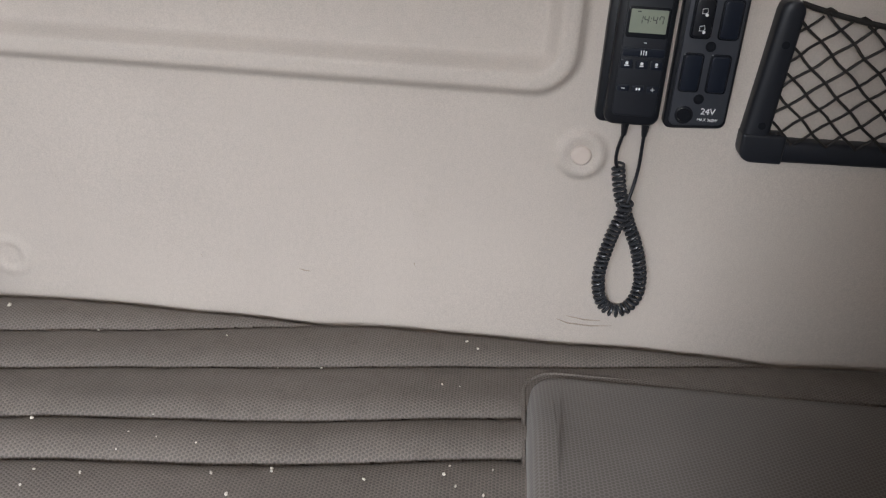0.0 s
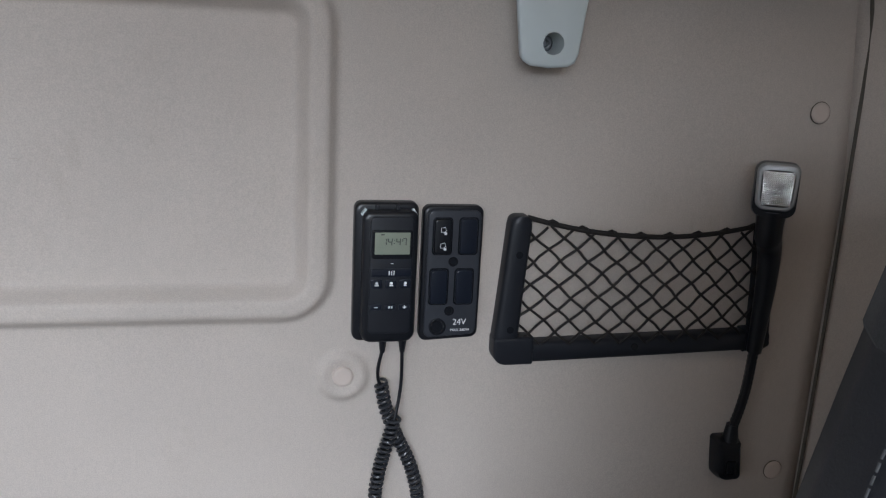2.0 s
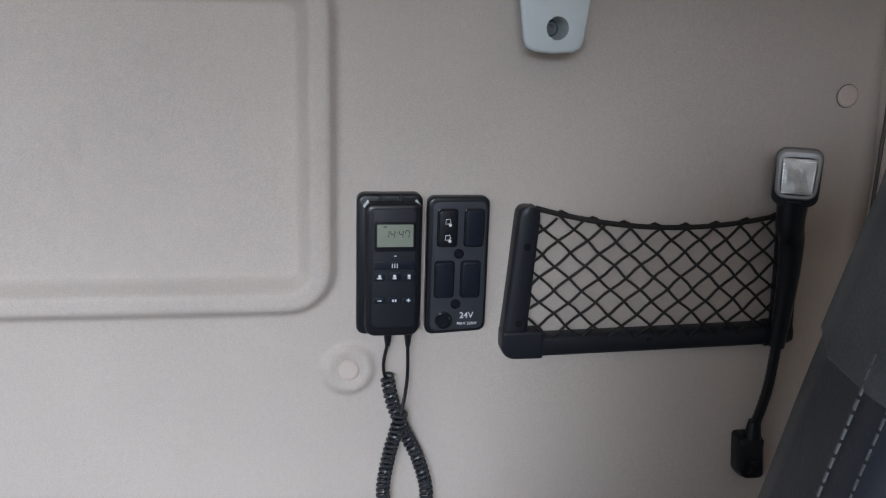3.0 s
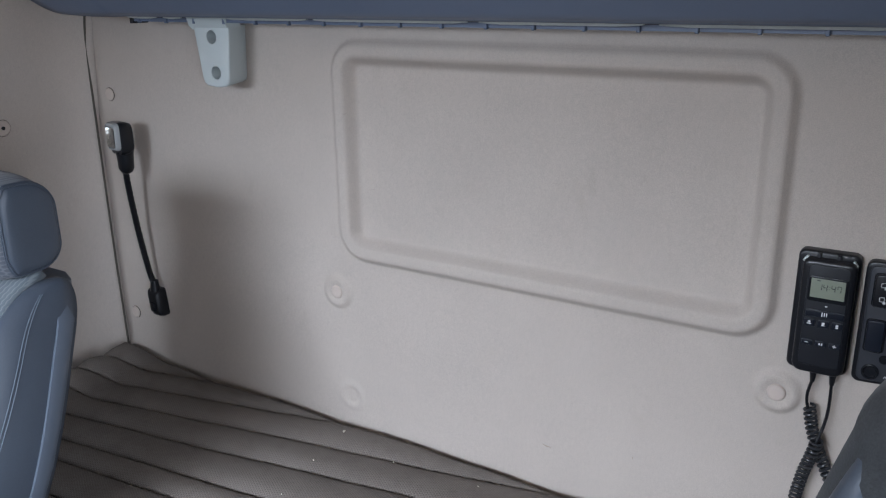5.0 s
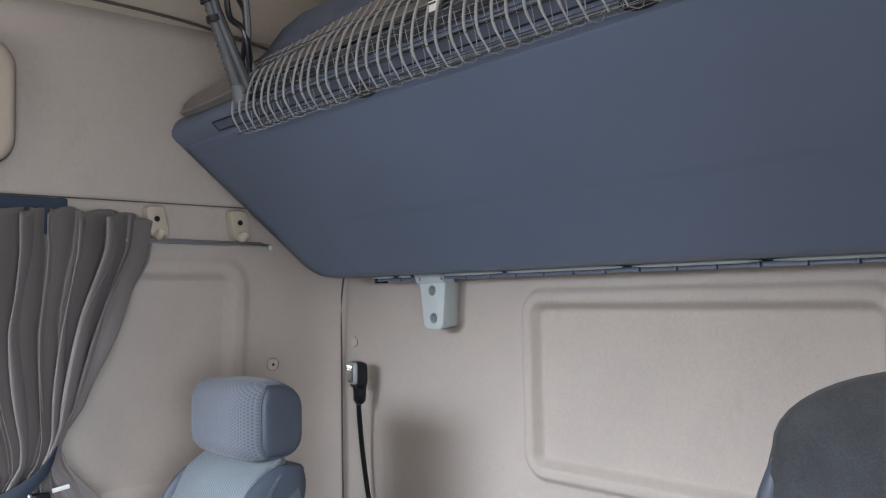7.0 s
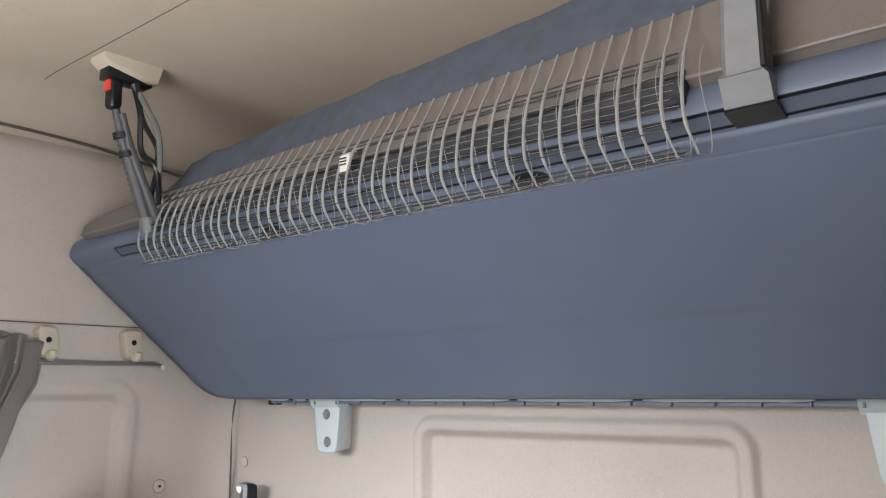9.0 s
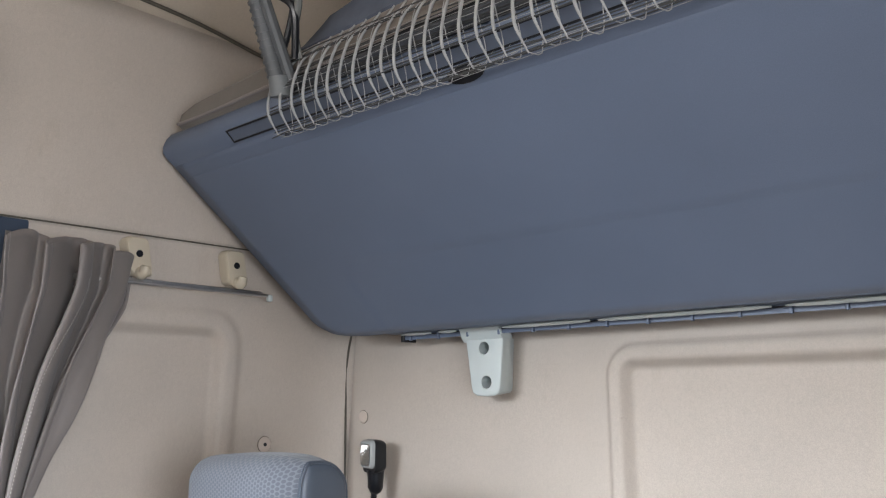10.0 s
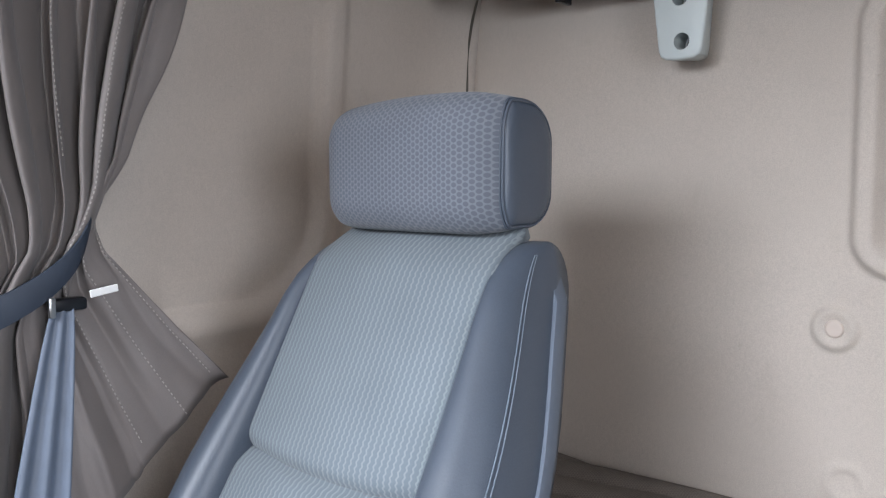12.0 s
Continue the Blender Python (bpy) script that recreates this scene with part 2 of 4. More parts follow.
def plate(outline, y0, y1, bevel=0.002, at=(0, 0), bm=None):
    """An outline in x and z made solid from y0 (back) to y1 (front, towards the cab), with eased front edges."""
    def grow(s, y):
        return [(at[0] + x * s[0], y, at[1] + z * s[1]) for x, z in outline]
    w = max(abs(x) for x, z in outline)
    h = max(abs(z) for x, z in outline)
    rings = [grow((1, 1), y0)]
    sign = 1 if y1 > y0 else -1
    for a in (0, 30, 60, 90):
        k = bevel * (1 - math.cos(radians(a)))
        rings.append(grow((1 - k / w, 1 - k / h), y1 - sign * bevel * (1 - math.sin(radians(a)))))
    return loft(rings, bm)


def step(a, b, v):
    t = min(1.0, max(0.0, (v - a) / (b - a)))  # a may be above b
    return t * t * (3 - 2 * t)


def box_distance(x, z, cx, cz, hx, hz, r):
    """How far inside a rounded rectangle a point lies."""
    qx, qz = abs(x - cx) - hx + r, abs(z - cz) - hz + r
    return -(math.hypot(max(qx, 0), max(qz, 0)) + min(max(qx, qz), 0) - r)


def ticks(lo, hi, coarse, *fine):
    """Grid stations from lo to hi, closer within the fine stretches (a, b, spacing)."""
    s = set(np.round(np.arange(lo, hi + coarse / 2, coarse), 4))
    for a, b, d in fine:
        s |= set(np.round(np.arange(a, b + d / 2, d), 4))
    out = []
    for v in sorted(s | {lo, hi}):
        if lo <= v <= hi and (not out or v - out[-1] > 0.0012):
            out.append(v)
    return out


def solid(ob, thickness, offset=-1):
    m = ob.modifiers.new("thickness", "SOLIDIFY")
    m.thickness, m.offset = thickness, offset
    return ob


# ---- structure ----
CEIL = 1.975


CLIPS = ((0.395, 0.8), (-0.395, 0.8), (-0.375, 0.585))


def rear_wall(x, z):
    d = box_distance(x, z, 0, 1.068, 0.378, 0.194, 0.055)
    h = 0.013 * step(-0.007, 0.008, d) - 0.023 * step(0.022, 0.044, d)
    for n, (bx, bz) in enumerate(CLIPS):
        q = math.hypot(x - bx, z - bz)
        h += (0.0075 if n < 2 else 0.003) * step(0.035, 0.025, q) - 0.0035 * step(0.021, 0.014, q)
    h += 0.0015 * noise.noise((x * 3, 0, z * 3)) * step(1.05, 0.8, abs(x))
    return (x, -h, z)


xs = ticks(-1.05, 1.05, 0.025, (-0.392, -0.32, 0.004), (0.32, 0.392, 0.004), (-0.44, -0.392, 0.004), (0.392, 0.44, 0.004), (-0.32, 0.32, 0.02))
zs = ticks(0.3, 1.99, 0.025, (0.866, 0.93, 0.004), (1.205, 1.27, 0.004), (0.545, 0.63, 0.004), (0.755, 0.845, 0.004))
rear = part("wall_rear", sheet(xs, zs, rear_wall), LINER, crease=0)
solid(rear, 0.03, -1 if rear.data.polygons[0].normal.y < 0 else 1)
tagged(rear, "beige moulded rear cab liner with a pressed rectangular panel", "wall", kind="structure")
SCUFF = Mat("brown_scuff", (0.33, 0.27, 0.22), 0.8).vary(300, 0.15).m
SCUFFS = (((0.036, 0.6035), (0.043, 0.6015), (0.052, 0.6010)), ((0.392, 0.560), (0.408, 0.5545), (0.440, 0.553), (0.468, 0.556)), ((0.405, 0.566), (0.43, 0.562), (0.452, 0.5625)), ((-0.100, 0.613), (-0.098, 0.609)), ((0.193, 0.628), (0.195, 0.622)))
for line in SCUFFS:
    n = len(line)
    part("scuff", tube([(x, rear_wall(x, z)[1] + 0.0003, z) for x, z in line], [0.0006] + [0.0011] * (n - 2) + [0.0005], 6), SCUFF, rear, "small brown scuff")


def side_wall(y, z):
    x = 1.11 - 0.1 * max(0.0, z - 1.05) - 0.06 * math.exp(y / 0.04)
    # the pressed field under the rail, with a wide lower curve
    r = 0.085 if z > 1.05 else 0.2
    d = box_distance(y, z, -0.889, 1.061, 0.62, 0.295, r)
    h = 0.010 * step(-0.012, 0.016, d) - 0.022 * step(0.034, 0.056, d)
    h *= step(0.70, 0.95, z) if y < -0.6 else 1
    h += 0.010 * step(1.480, 1.487, z)
    return x - h, y, z


DOOR = (-1.85, -1.0, 0.45, 1.42)


def side(sign, name):
    ys = ticks(-2.3, 0.0, 0.04, (-0.36, -0.2, 0.006), (-0.2, 0.0, 0.01), (-0.6, -0.36, 0.012))
    zv = ticks(-0.1, 1.9, 0.04, (1.28, 1.36, 0.006), (0.75, 1.0, 0.012), (1.46, 1.5, 0.004))
    bm = sheet(ys, zv, lambda y, z: (sign * side_wall(y, z)[0], y, z))
    gone = [f for f in bm.faces if DOOR[0] < f.calc_center_median().y < DOOR[1] and DOOR[2] < f.calc_center_median().z < DOOR[3]]
    bmesh.ops.delete(bm, geom=gone, context="FACES")
    ob = part(name, bm, LINER, crease=0)
    solid(ob, 0.03, -1 if ob.data.polygons[0].normal.x * sign < 0 else 1)
    return tagged(ob, "beige moulded side liner with a recessed field", "wall", kind="structure")


side(-1, "wall_left")
side(1, "wall_right")

bm = bmesh.new()
for box_ in ((-1.12, 1.12, -2.33, -2.3, -0.1, 0.85), (-1.12, 1.12, -2.33, -2.3, 1.72, 2.0), (-1.12, -0.98, -2.33, -2.3, 0.85, 1.72), (0.98, 1.12, -2.33, -2.3, 0.85, 1.72)):
    block(*box_, bm=bm)
tagged(part("wall_front", bm, LINER), "plain cab front round the windscreen opening", "wall", kind="structure")
tagged(part("floor", block(-1.12, 1.12, -2.33, 0.03, -0.13, -0.1), DARK), "dark grey rubber cab floor", "floor", kind="structure")


def roof(x, y):
    e = abs(x)
    return x, y, CEIL - 0.085 * step(0.78, 1.06, e) ** 1.5


bm = sheet(ticks(-1.06, 1.06, 0.04), ticks(-2.33, 0.03, 0.05), roof)
ceil = part("ceiling", bm, HEADLINER, crease=0)
solid(ceil, 0.03, -1 if ceil.data.polygons[0].normal.z < 0 else 1)
tagged(ceil, "beige padded cab headliner with a cross joint", "ceiling", kind="structure")

# ---- upper bunk ----
bunk = thing("upper_bunk", 0, -0.07, 1.285, "slate blue folding upper bunk tilted up against the rear wall", "bunk")


def bunk_at(x, s, lift=0.0):
    """On the bunk's underside: s from 0 at the hinge to 1 at the front edge; lift outwards, down and forward."""
    return Vector((x - 0.003, -0.112 - 0.383 * s - 0.671 * lift, 1.303 + 0.347 * s - 0.741 * lift)) - Vector((0, -0.07, 1.285))


def bunk_half(s):
    """Half length of the bunk at s: narrower towards the hinge."""
    if s < 0.13:
        return 0.865 + 0.115 * math.sqrt(max(0, 1 - (1 - s / 0.13) ** 2))
    return 0.98 + 0.045 * (s - 0.13) / 0.87


def bunk_face(u, s):
    x = u * bunk_half(s)
    e = step(0.0, 0.02, box_distance(x, s * 0.52, 0, 0.02, 0.80, 0.183, 0.07)) * 0.0014
    e += 0.0016 * math.exp(-((s - 0.86) / 0.005) ** 2) + 0.009 * step(0.045, 0.0, s)
    return bunk_at(x, s, -e)


bm = sheet(ticks(-1, 1, 0.03, (-0.85, -0.7, 0.008), (0.7, 0.85, 0.008)), ticks(0, 0.92, 0.03, (0.0, 0.12, 0.01), (0.33, 0.42, 0.008), (0.83, 0.89, 0.002)), bunk_face)
solid(part("panel", bm, BUNK_BLUE, bunk, crease=0), 0.02, 0)


# rolled front edge of the bunk
def lip_ring(u):
    pts = []
    for s, lift in ((0.905, -0.012), (0.912, 0.009), (0.95, 0.0105), (0.98, 0.009), (0.998, 0.0), (1.010, -0.016), (1.012, -0.032), (1.0, -0.043), (0.96, -0.047), (0.90, -0.045)):
        pts.append(bunk_at(u * bunk_half(min(s, 1)) * (1 - 0.1 * max(0, -lift - 0.02)), s, lift))
    return pts


part("lip", loft([lip_ring(u) for u in np.linspace(-1, 1, 40)]), BUNK_BLUE, bunk, crease=50)


# slot along the lip: a dark edge round a strip, its recess shade put into darker blue
def bar_on_bunk(x0, x1, s0, s1, l0, l1):
    return loft([[bunk_at(x, s, l) for s, l in ((s0, l0), (s1, l0), (s1, l1), (s0, l1))] for x in (x0, x1)])


part("slot", bar_on_bunk(-0.815, 0.755, 0.937, 0.975, -0.001, 0.0108), Mat("recess_shade_blue", (0.10, 0.120, 0.165), 0.5).vary(12, 0.08).m, bunk, "lip-blue strip coloured darker as recess shade")
for s0, s1 in ((0.931, 0.9375), (0.9745, 0.981)):
    part("slot_edge", bar_on_bunk(-0.818, 0.758, s0, s1, -0.001, 0.0116), BLACK, bunk, smooth=False)
for x0, x1 in ((-0.818, -0.815), (0.755, 0.758)):
    part("slot_edge", bar_on_bunk(x0, x1, 0.931, 0.981, -0.001, 0.0116), BLACK, bunk, smooth=False)
for x in (-0.302, 0.262):
    ring = [(math.cos(a) * 0.032, math.sin(a)) for a in np.linspace(0, 2 * math.pi, 20, endpoint=False)]
    bm = loft([[bunk_at(x + u, 0.900 + 0.026 * w, l) for u, w in ring] for l in (-0.001, 0.0125)])
    part("finger_latch", bm, BLACK, bunk, "black finger latch in the lip")

# hinge rail with its ribs, pale foam and screws
part("hinge_rail", loft([[(x, y, z) for y, z in ((0.006, 0.006), (0.006, 0.019), (0.066, 0.024), (0.066, 0.018))] for x in (-0.81, 0.81)]), BUNK_BLUE, bunk, crease=30)
part("hinge_strip", block(-0.84, 0.84, -0.044, 0.008, 0.0185, 0.0225, 0.001, 1), BUNK_BLUE, bunk)
part("rail_groove", block(-0.808, 0.808, 0.0048, 0.008, 0.0140, 0.0165), BLACK, bunk, "dark groove along the rail", smooth=False)
for x in (-0.8125, 0.8125):
    part("rail_end", block(x - 0.004, x + 0.004, 0.002, 0.04, 0.002, 0.021, 0.001, 1), BLACK, bunk, "black end cap of the rail")
for k in range(22):
    x = -0.79 + k * 0.0752
    part("rail_rib", block(x - 0.0025, x + 0.0025, 0.0, 0.008, 0.004, 0.019, 0.001, 1), BUNK_BLUE, bunk)
for x0, x1 in ((-0.80, -0.72), (-0.70, -0.655), (-0.545, -0.36), (-0.345, -0.06), (-0.04, 0.20), (0.22, 0.50), (0.70, 0.79)):
    bm = bmesh.new()
    n = max(4, int((x1 - x0) / 0.02))
    rings = []
    for i in range(n + 1):
        x = x0 + (x1 - x0) * i / n
        e = min(1, min(i, n - i) / 2 + 0.35)
        w = 0.0030 * e * (1 + 0.25 * noise.noise((x * 40, 1, 0)))
        rings.append([(x, -0.013 + 2.2 * w * math.cos(a), 0.0150 + w * math.sin(a) - 0.4 * w * math.cos(a)) for a in np.linspace(0, 2 * math.pi, 8, endpoint=False)])
    part("foam_strip", loft(rings, bm), LIGHT_GREY, bunk, "pale grey foam strip")
for k in range(9):
    x = -0.81 + k * 0.2
    bm = loft([[bunk_at(x + 0.005 * math.cos(a), 0.07 + 0.01 * math.sin(a), l) for a in np.linspace(0, 2 * math.pi, 10, endpoint=False)] for l in (-0.004, 0.0015)])
    part("screw", bm, BLACK, bunk)

# mattress lying on the bunk, and the blue head of its guard net


def net_line(x):
    """Height of the net header's lower edge: it climbs towards the driver's side."""
    return 1.735 + 0.04 * (x + 0.67)


rings = []
for x in np.linspace(-0.985, 0.97, 44):
    e = 1 - 0.45 * math.exp(-min(x + 0.985, 0.97 - x) / 0.025)
    w = 0.004 * noise.noise((x * 5, 3, 0))
    t = (net_line(x) - 1.685 + 0.004) * e
    rings.append([Vector((x, y, z)) for y, z in ((-0.30, 1.60), (-0.44, 1.645), (-0.485, 1.670 + w), (-0.499, 1.682 + w), (-0.493, 1.69 + 0.6 * t), (-0.475, 1.69 + 0.95 * t + w), (-0.40, 1.70 + 1.1 * t + w), (-0.2, 1.70 + 0.9 * t))])
top_bed = thing("bunk_mattress", 0, 0.010, 0.003, "grey-brown mattress lying on the folded upper bunk", "mattress")
part("cover", loft(rings), SIDE_FABRIC, top_bed)
part("piping", tube([r[3] + Vector((0, -0.001, 0.001)) for r in rings], 0.003, 6), CURTAIN, top_bed, "fabric piping along the front edge")

guard = thing("guard_net", -0.2, -0.490, 1.698, "pale ladder cord guard net bundled over the bunk edge", "net")
HEADER = Mat("blue_header_cloth", (0.075, 0.088, 0.118), 0.75).vary(25, 0.15).m
rings = []
for x in np.linspace(-0.665, 0.578, 66):
    low = net_line(x)
    top = low + 0.024 + 0.038 * step(-0.67, -0.6, x) + 0.030 * (x + 0.87) / 1.3 + 0.003 * noise.noise((x * 14, 0, 5))
    ring = [(-0.478, low - 0.004), (-0.486, low + 0.004), (-0.478, 0.6 * low + 0.4 * top), (-0.455, top - 0.004), (-0.435, top), (-0.42, top - 0.02), (-0.45, low + 0.004)]
    rings.append([(x + 0.2, y + 0.5 + 0.004 * noise.noise((x * 9, k, 1)), z - 1.7 + 0.003 * noise.noise((x * 16, k * 3, 2))) for k, (y, z) in enumerate(ring)])
part("net_header", loft(rings), HEADER, guard, "slate blue fabric header")
# added slate band: stands in for the bunk lip and cords behind the rungs
strip = []
for x in np.linspace(-0.655, 0.505, 54):
    w = 0.003 * noise.noise((x * 12, 2, 8))
    up = 1.678 + 0.25 * (net_line(x) - 1.735)
    strip.append([(x + 0.2, y + 0.5, z - 1.7 + w) for y, z in ((-0.492, 1.650), (-0.506, 1.655), (-0.512, 1.666), (-0.509, up - 0.003), (-0.498, up + 0.003), (-0.49, up - 0.003), (-0.49, 1.69))])
part("lip_stand_in", loft(strip), Mat("dark_band_slate", (0.066, 0.074, 0.090), 0.8).vary(40, 0.25, 600, 0.3).m, guard, "dark slate band standing in for the lip and cords behind the rungs")
part("band_cord", tube([(r[4][0], r[4][1] - 0.004, r[4][2] + 0.002) for r in strip], 0.003, 6), BLACK, guard, "black cord along the slate band")
part("band_cord", tube([(r[1][0], r[1][1] - 0.002, r[1][2] - 0.002) for r in strip], 0.0022, 6), BLACK, guard, "black cord along the slate band")
CORD = Mat("pale_grey_cord", (0.30, 0.308, 0.312), 0.6).vary(60, 0.12).m
NET_DARK = Mat("dark_grey_cord", (0.045, 0.047, 0.05), 0.6).vary(60, 0.1).m
loop = ((-0.492, 0.0), (-0.508, 1.710), (-0.528, 1.687), (-0.543, 1.649), (-0.547, 1.613), (-0.533, 1.581), (-0.514, 1.584), (-0.514, 1.615), (-0.522, 1.645), (-0.527, 1.675), (-0.520, 1.702), (-0.508, 1.718))
rnd = random.Random(4)
for k in range(43):
    x = -0.645 + k * 0.0277 + rnd.uniform(-0.002, 0.002)
    lean = rnd.uniform(-0.0012, 0.0012)
    sag = rnd.uniform(-0.0025, 0.0025)
    pts = []
    for i, (y, z) in enumerate(loop):
        out = min(1, i / 3) if i < 6 else 0
        z = (z or 1.730) + (net_line(x) - 1.735) * (1, 0.72, 0.42, 0.18, 0.05, 0, 0, 0, 0, 0, 0, 0)[i]
        pts.append((x + 0.2 + lean * i / 6 + (0, 0, 0, 0.001, 0.005, 0.013)[i] if i < 6 else x + 0.2 + (0.019, 0.020, 0.018, 0.016, 0.016, 0.016)[i - 6], y + 0.5 - 0.4 * sag * out, z - 1.7 - sag * (4 <= i <= 6)))
    thick = [0.0015 + 0.0008 * step(2, 14, i) - 0.0011 * step(20, 24, i) for i in range(25)]
    part("net_rung", tube(smooth_path(pts[:6], 5)[:26], thick + [0.0012], 6), CORD, guard)
    part("net_rung_back", tube(smooth_path(pts[5:], 3), 0.0007, 5), CORD, guard)
    low = Vector(pts[5])
    zig = [low + Vector((a, b + rnd.uniform(-0.002, 0.002), c)) for a, b, c in ((-0.016, 0.018, 0.020), (-0.006, 0.008, 0.003), (0.0, 0.0, 0.001), (0.009, 0.010, 0.006), (0.017, 0.020, 0.024))]
    part("net_knot", tube(zig[:3] if k == 42 else zig, 0.0004, 4), CORD, guard)
for i in (3, 4, 5, 6, 8, 9, 10):
    for j in range(4):
        y, z = loop[i]
        pts = [(-0.65 + q * 0.0384 + 0.2, y + 0.5 + 0.0012 * rnd.uniform(-1, 1) + 0.003 * j, z - 1.7 + 0.0012 * rnd.uniform(-1, 1) + 0.005 * j) for q in range(31)]
        part("net_cord", tube(pts, 0.0010 if (i + j) % 3 else 0.00035, 4), NET_DARK if (i + j) % 3 else CORD, guard)
part("tag", loft([[(0.138 + u, y + 0.5, z - 1.713) for y, z in ((-0.503, 1.725), (-0.535, 1.705), (-0.538, 1.678), (-0.5365, 1.678), (-0.5335, 1.704), (-0.502, 1.723))] for u in (0, 0.022)]), Mat("white_cloth", (0.72, 0.70, 0.66), 0.8).vary(80, 0.1).m, guard, "white care tag")
for k in range(3):
    part("print", block(0.142, 0.156, -0.0395, -0.0375, -0.0245 + k * 0.005, -0.0225 + k * 0.005), NET_DARK, guard, smooth=False)

# ---- restraint on the left of the bunk ----
RED = Mat("red_button", (0.75, 0.06, 0.04), 0.4).vary(30, 0.05).m
WEBBING = Mat("grey_blue_webbing", (0.17, 0.178, 0.19), 0.5).vary(30, 0.1).m
ARM = Mat("dark_grey_ribbed_tube", (0.075, 0.080, 0.086), 0.45).vary(30, 0.15).m
HOSE = Mat("clear_grey_hose", (0.15, 0.155, 0.15), 0.2).vary(20, 0.1).m


def roof_mount(x, y):
    m = thing("roof_mount", x, y, CEIL, "beige plastic roof mount for a bunk strap", "mount", "bunk strap mounts")
    prof = ((-0.075, 0.0), (-0.075, -0.012), (-0.055, -0.024), (0.04, -0.040), (0.062, -0.036), (0.072, 0.0))
    rings = []
    for u, k in ((-0.034, 0.75), (-0.030, 0.95), (-0.02, 1), (0.02, 1), (0.030, 0.95), (0.034, 0.75)):
        rings.append([(u, a, c * k) for a, c in prof])
    part("cover", loft([[(a * 0.85, b * 0.85, c) for a, b, c in r] for r in rings]), BEIGE_PLASTIC, m, crease=60)
    part("throat", block(-0.02, 0.02, -0.05, 0.045, -0.045, -0.02, 0.004), BLACK, m)
    return m


roof_mount(-0.616, -0.594)
strap = thing("bunk_strap", -0.617, -0.522, 1.645, "grey tube strap with a black buckle and red release", "strap")


def off(*p):
    return Vector(p) - Vector((-0.635, -0.53, 1.65))


part("buckle", loft([[off(-0.636 + x, -0.628 + y, z) for x, y in rounded(0.03 * k, 0.024 * k, 0.006)] for z, k in ((1.880, 0.8), (1.886, 1), (1.940, 1.0), (1.948, 0.9))]), BLACK, strap)
part("release_button", block(-0.011, 0.009, -0.114, -0.109, 0.264, 0.290, 0.001, 1), RED, strap, "red release button")
part("tube", tube([off(-0.636, -0.622, 1.88), off(-0.64, -0.60, 1.82), off(-0.648, -0.53, 1.65)], [0.008, 0.012, 0.014], 12), ARM, strap)
part("tube", tube([off(-0.622, -0.615, 1.87), off(-0.626, -0.595, 1.81), off(-0.632, -0.52, 1.66)], [0.006, 0.009, 0.01], 10), ARM, strap)
for q in range(14):
    z = 1.815 - q * 0.0105
    y = -0.60 + (1.82 - z) * 0.41
    part("rib", tube([off(-0.6405 - (1.82 - z) * 0.045, y + 0.001, z - 0.002), off(-0.6405 - (1.82 - z) * 0.045, y - 0.001, z + 0.002)], 0.0138 + 0.0001 * q, 12), ARM, strap)
for z, y in ((1.83, -0.604), (1.795, -0.590)):
    part("collar", tube([off(-0.637, y, z - 0.006), off(-0.637, y - 0.003, z + 0.006)], 0.018, 12), DARK, strap)
part("end_wrap", tube([off(-0.642, -0.540, 1.675), off(-0.645, -0.533, 1.645)], [0.0165, 0.0175], 12), Mat("tape_grey", (0.13, 0.14, 0.145), 0.35).vary(40, 0.1).m, strap, "grey tape wrap")
part("hose", tube(smooth_path([off(-0.61, -0.60, 1.93), off(-0.585, -0.585, 1.88), off(-0.565, -0.57, 1.83), off(-0.578, -0.555, 1.775), off(-0.605, -0.54, 1.74), off(-0.612, -0.525, 1.70)]), 0.006), HOSE, strap, "clear curved hose")
part("cable", tube(smooth_path([off(-0.60, -0.60, 1.93), off(-0.598, -0.585, 1.86), off(-0.575, -0.565, 1.80), off(-0.60, -0.55, 1.76), off(-0.63, -0.54, 1.72)]), 0.005), BLACK, strap)
part("cable", tube(smooth_path([off(-0.612, -0.60, 1.93), off(-0.60, -0.59, 1.87), off(-0.615, -0.575, 1.80), off(-0.59, -0.555, 1.765), off(-0.615, -0.53, 1.70)]), 0.006), BLACK, strap)
part("knob", loft([[off(-0.672 + 0.009 * r * math.cos(a), -0.52 + 0.009 * r * math.sin(a), 1.725 + h) for a in np.linspace(0, 2 * math.pi, 12, endpoint=False)] for h, r in ((-0.009, 0.4), (-0.005, 0.9), (0, 1), (0.005, 0.9), (0.009, 0.4))]), BLACK, strap)

# wide strap over the bunk's lip on the other side
roof_mount(0.64, -0.594)
wide = thing("bunk_strap_cover", 0.585, -0.520, 1.653, "grey-blue wide strap sleeve hooked over the bunk lip", "strap")
path = [(0.63, -0.60, 1.93), (0.615, -0.575, 1.84), (0.597, -0.546, 1.74), (0.588, -0.530, 1.685), (0.585, -0.521, 1.655), (0.583, -0.500, 1.628)]
rings = []
for x, y, z in path:
    w = 0.026
    rings.append([Vector((x + u - 0.585, y + 0.53 + v, z - 1.65 + v * 0.5)) for u, v in ((-w, 0.004), (-w, -0.003), (-w * 0.8, -0.0065), (w * 0.8, -0.0065), (w, -0.003), (w, 0.004))])
part("sleeve", loft(rings), WEBBING, wide, crease=25)
part("band", block(-0.024, 0.036, -0.048, -0.030, 0.098, 0.102, 0.001, 1), DARK, wide)
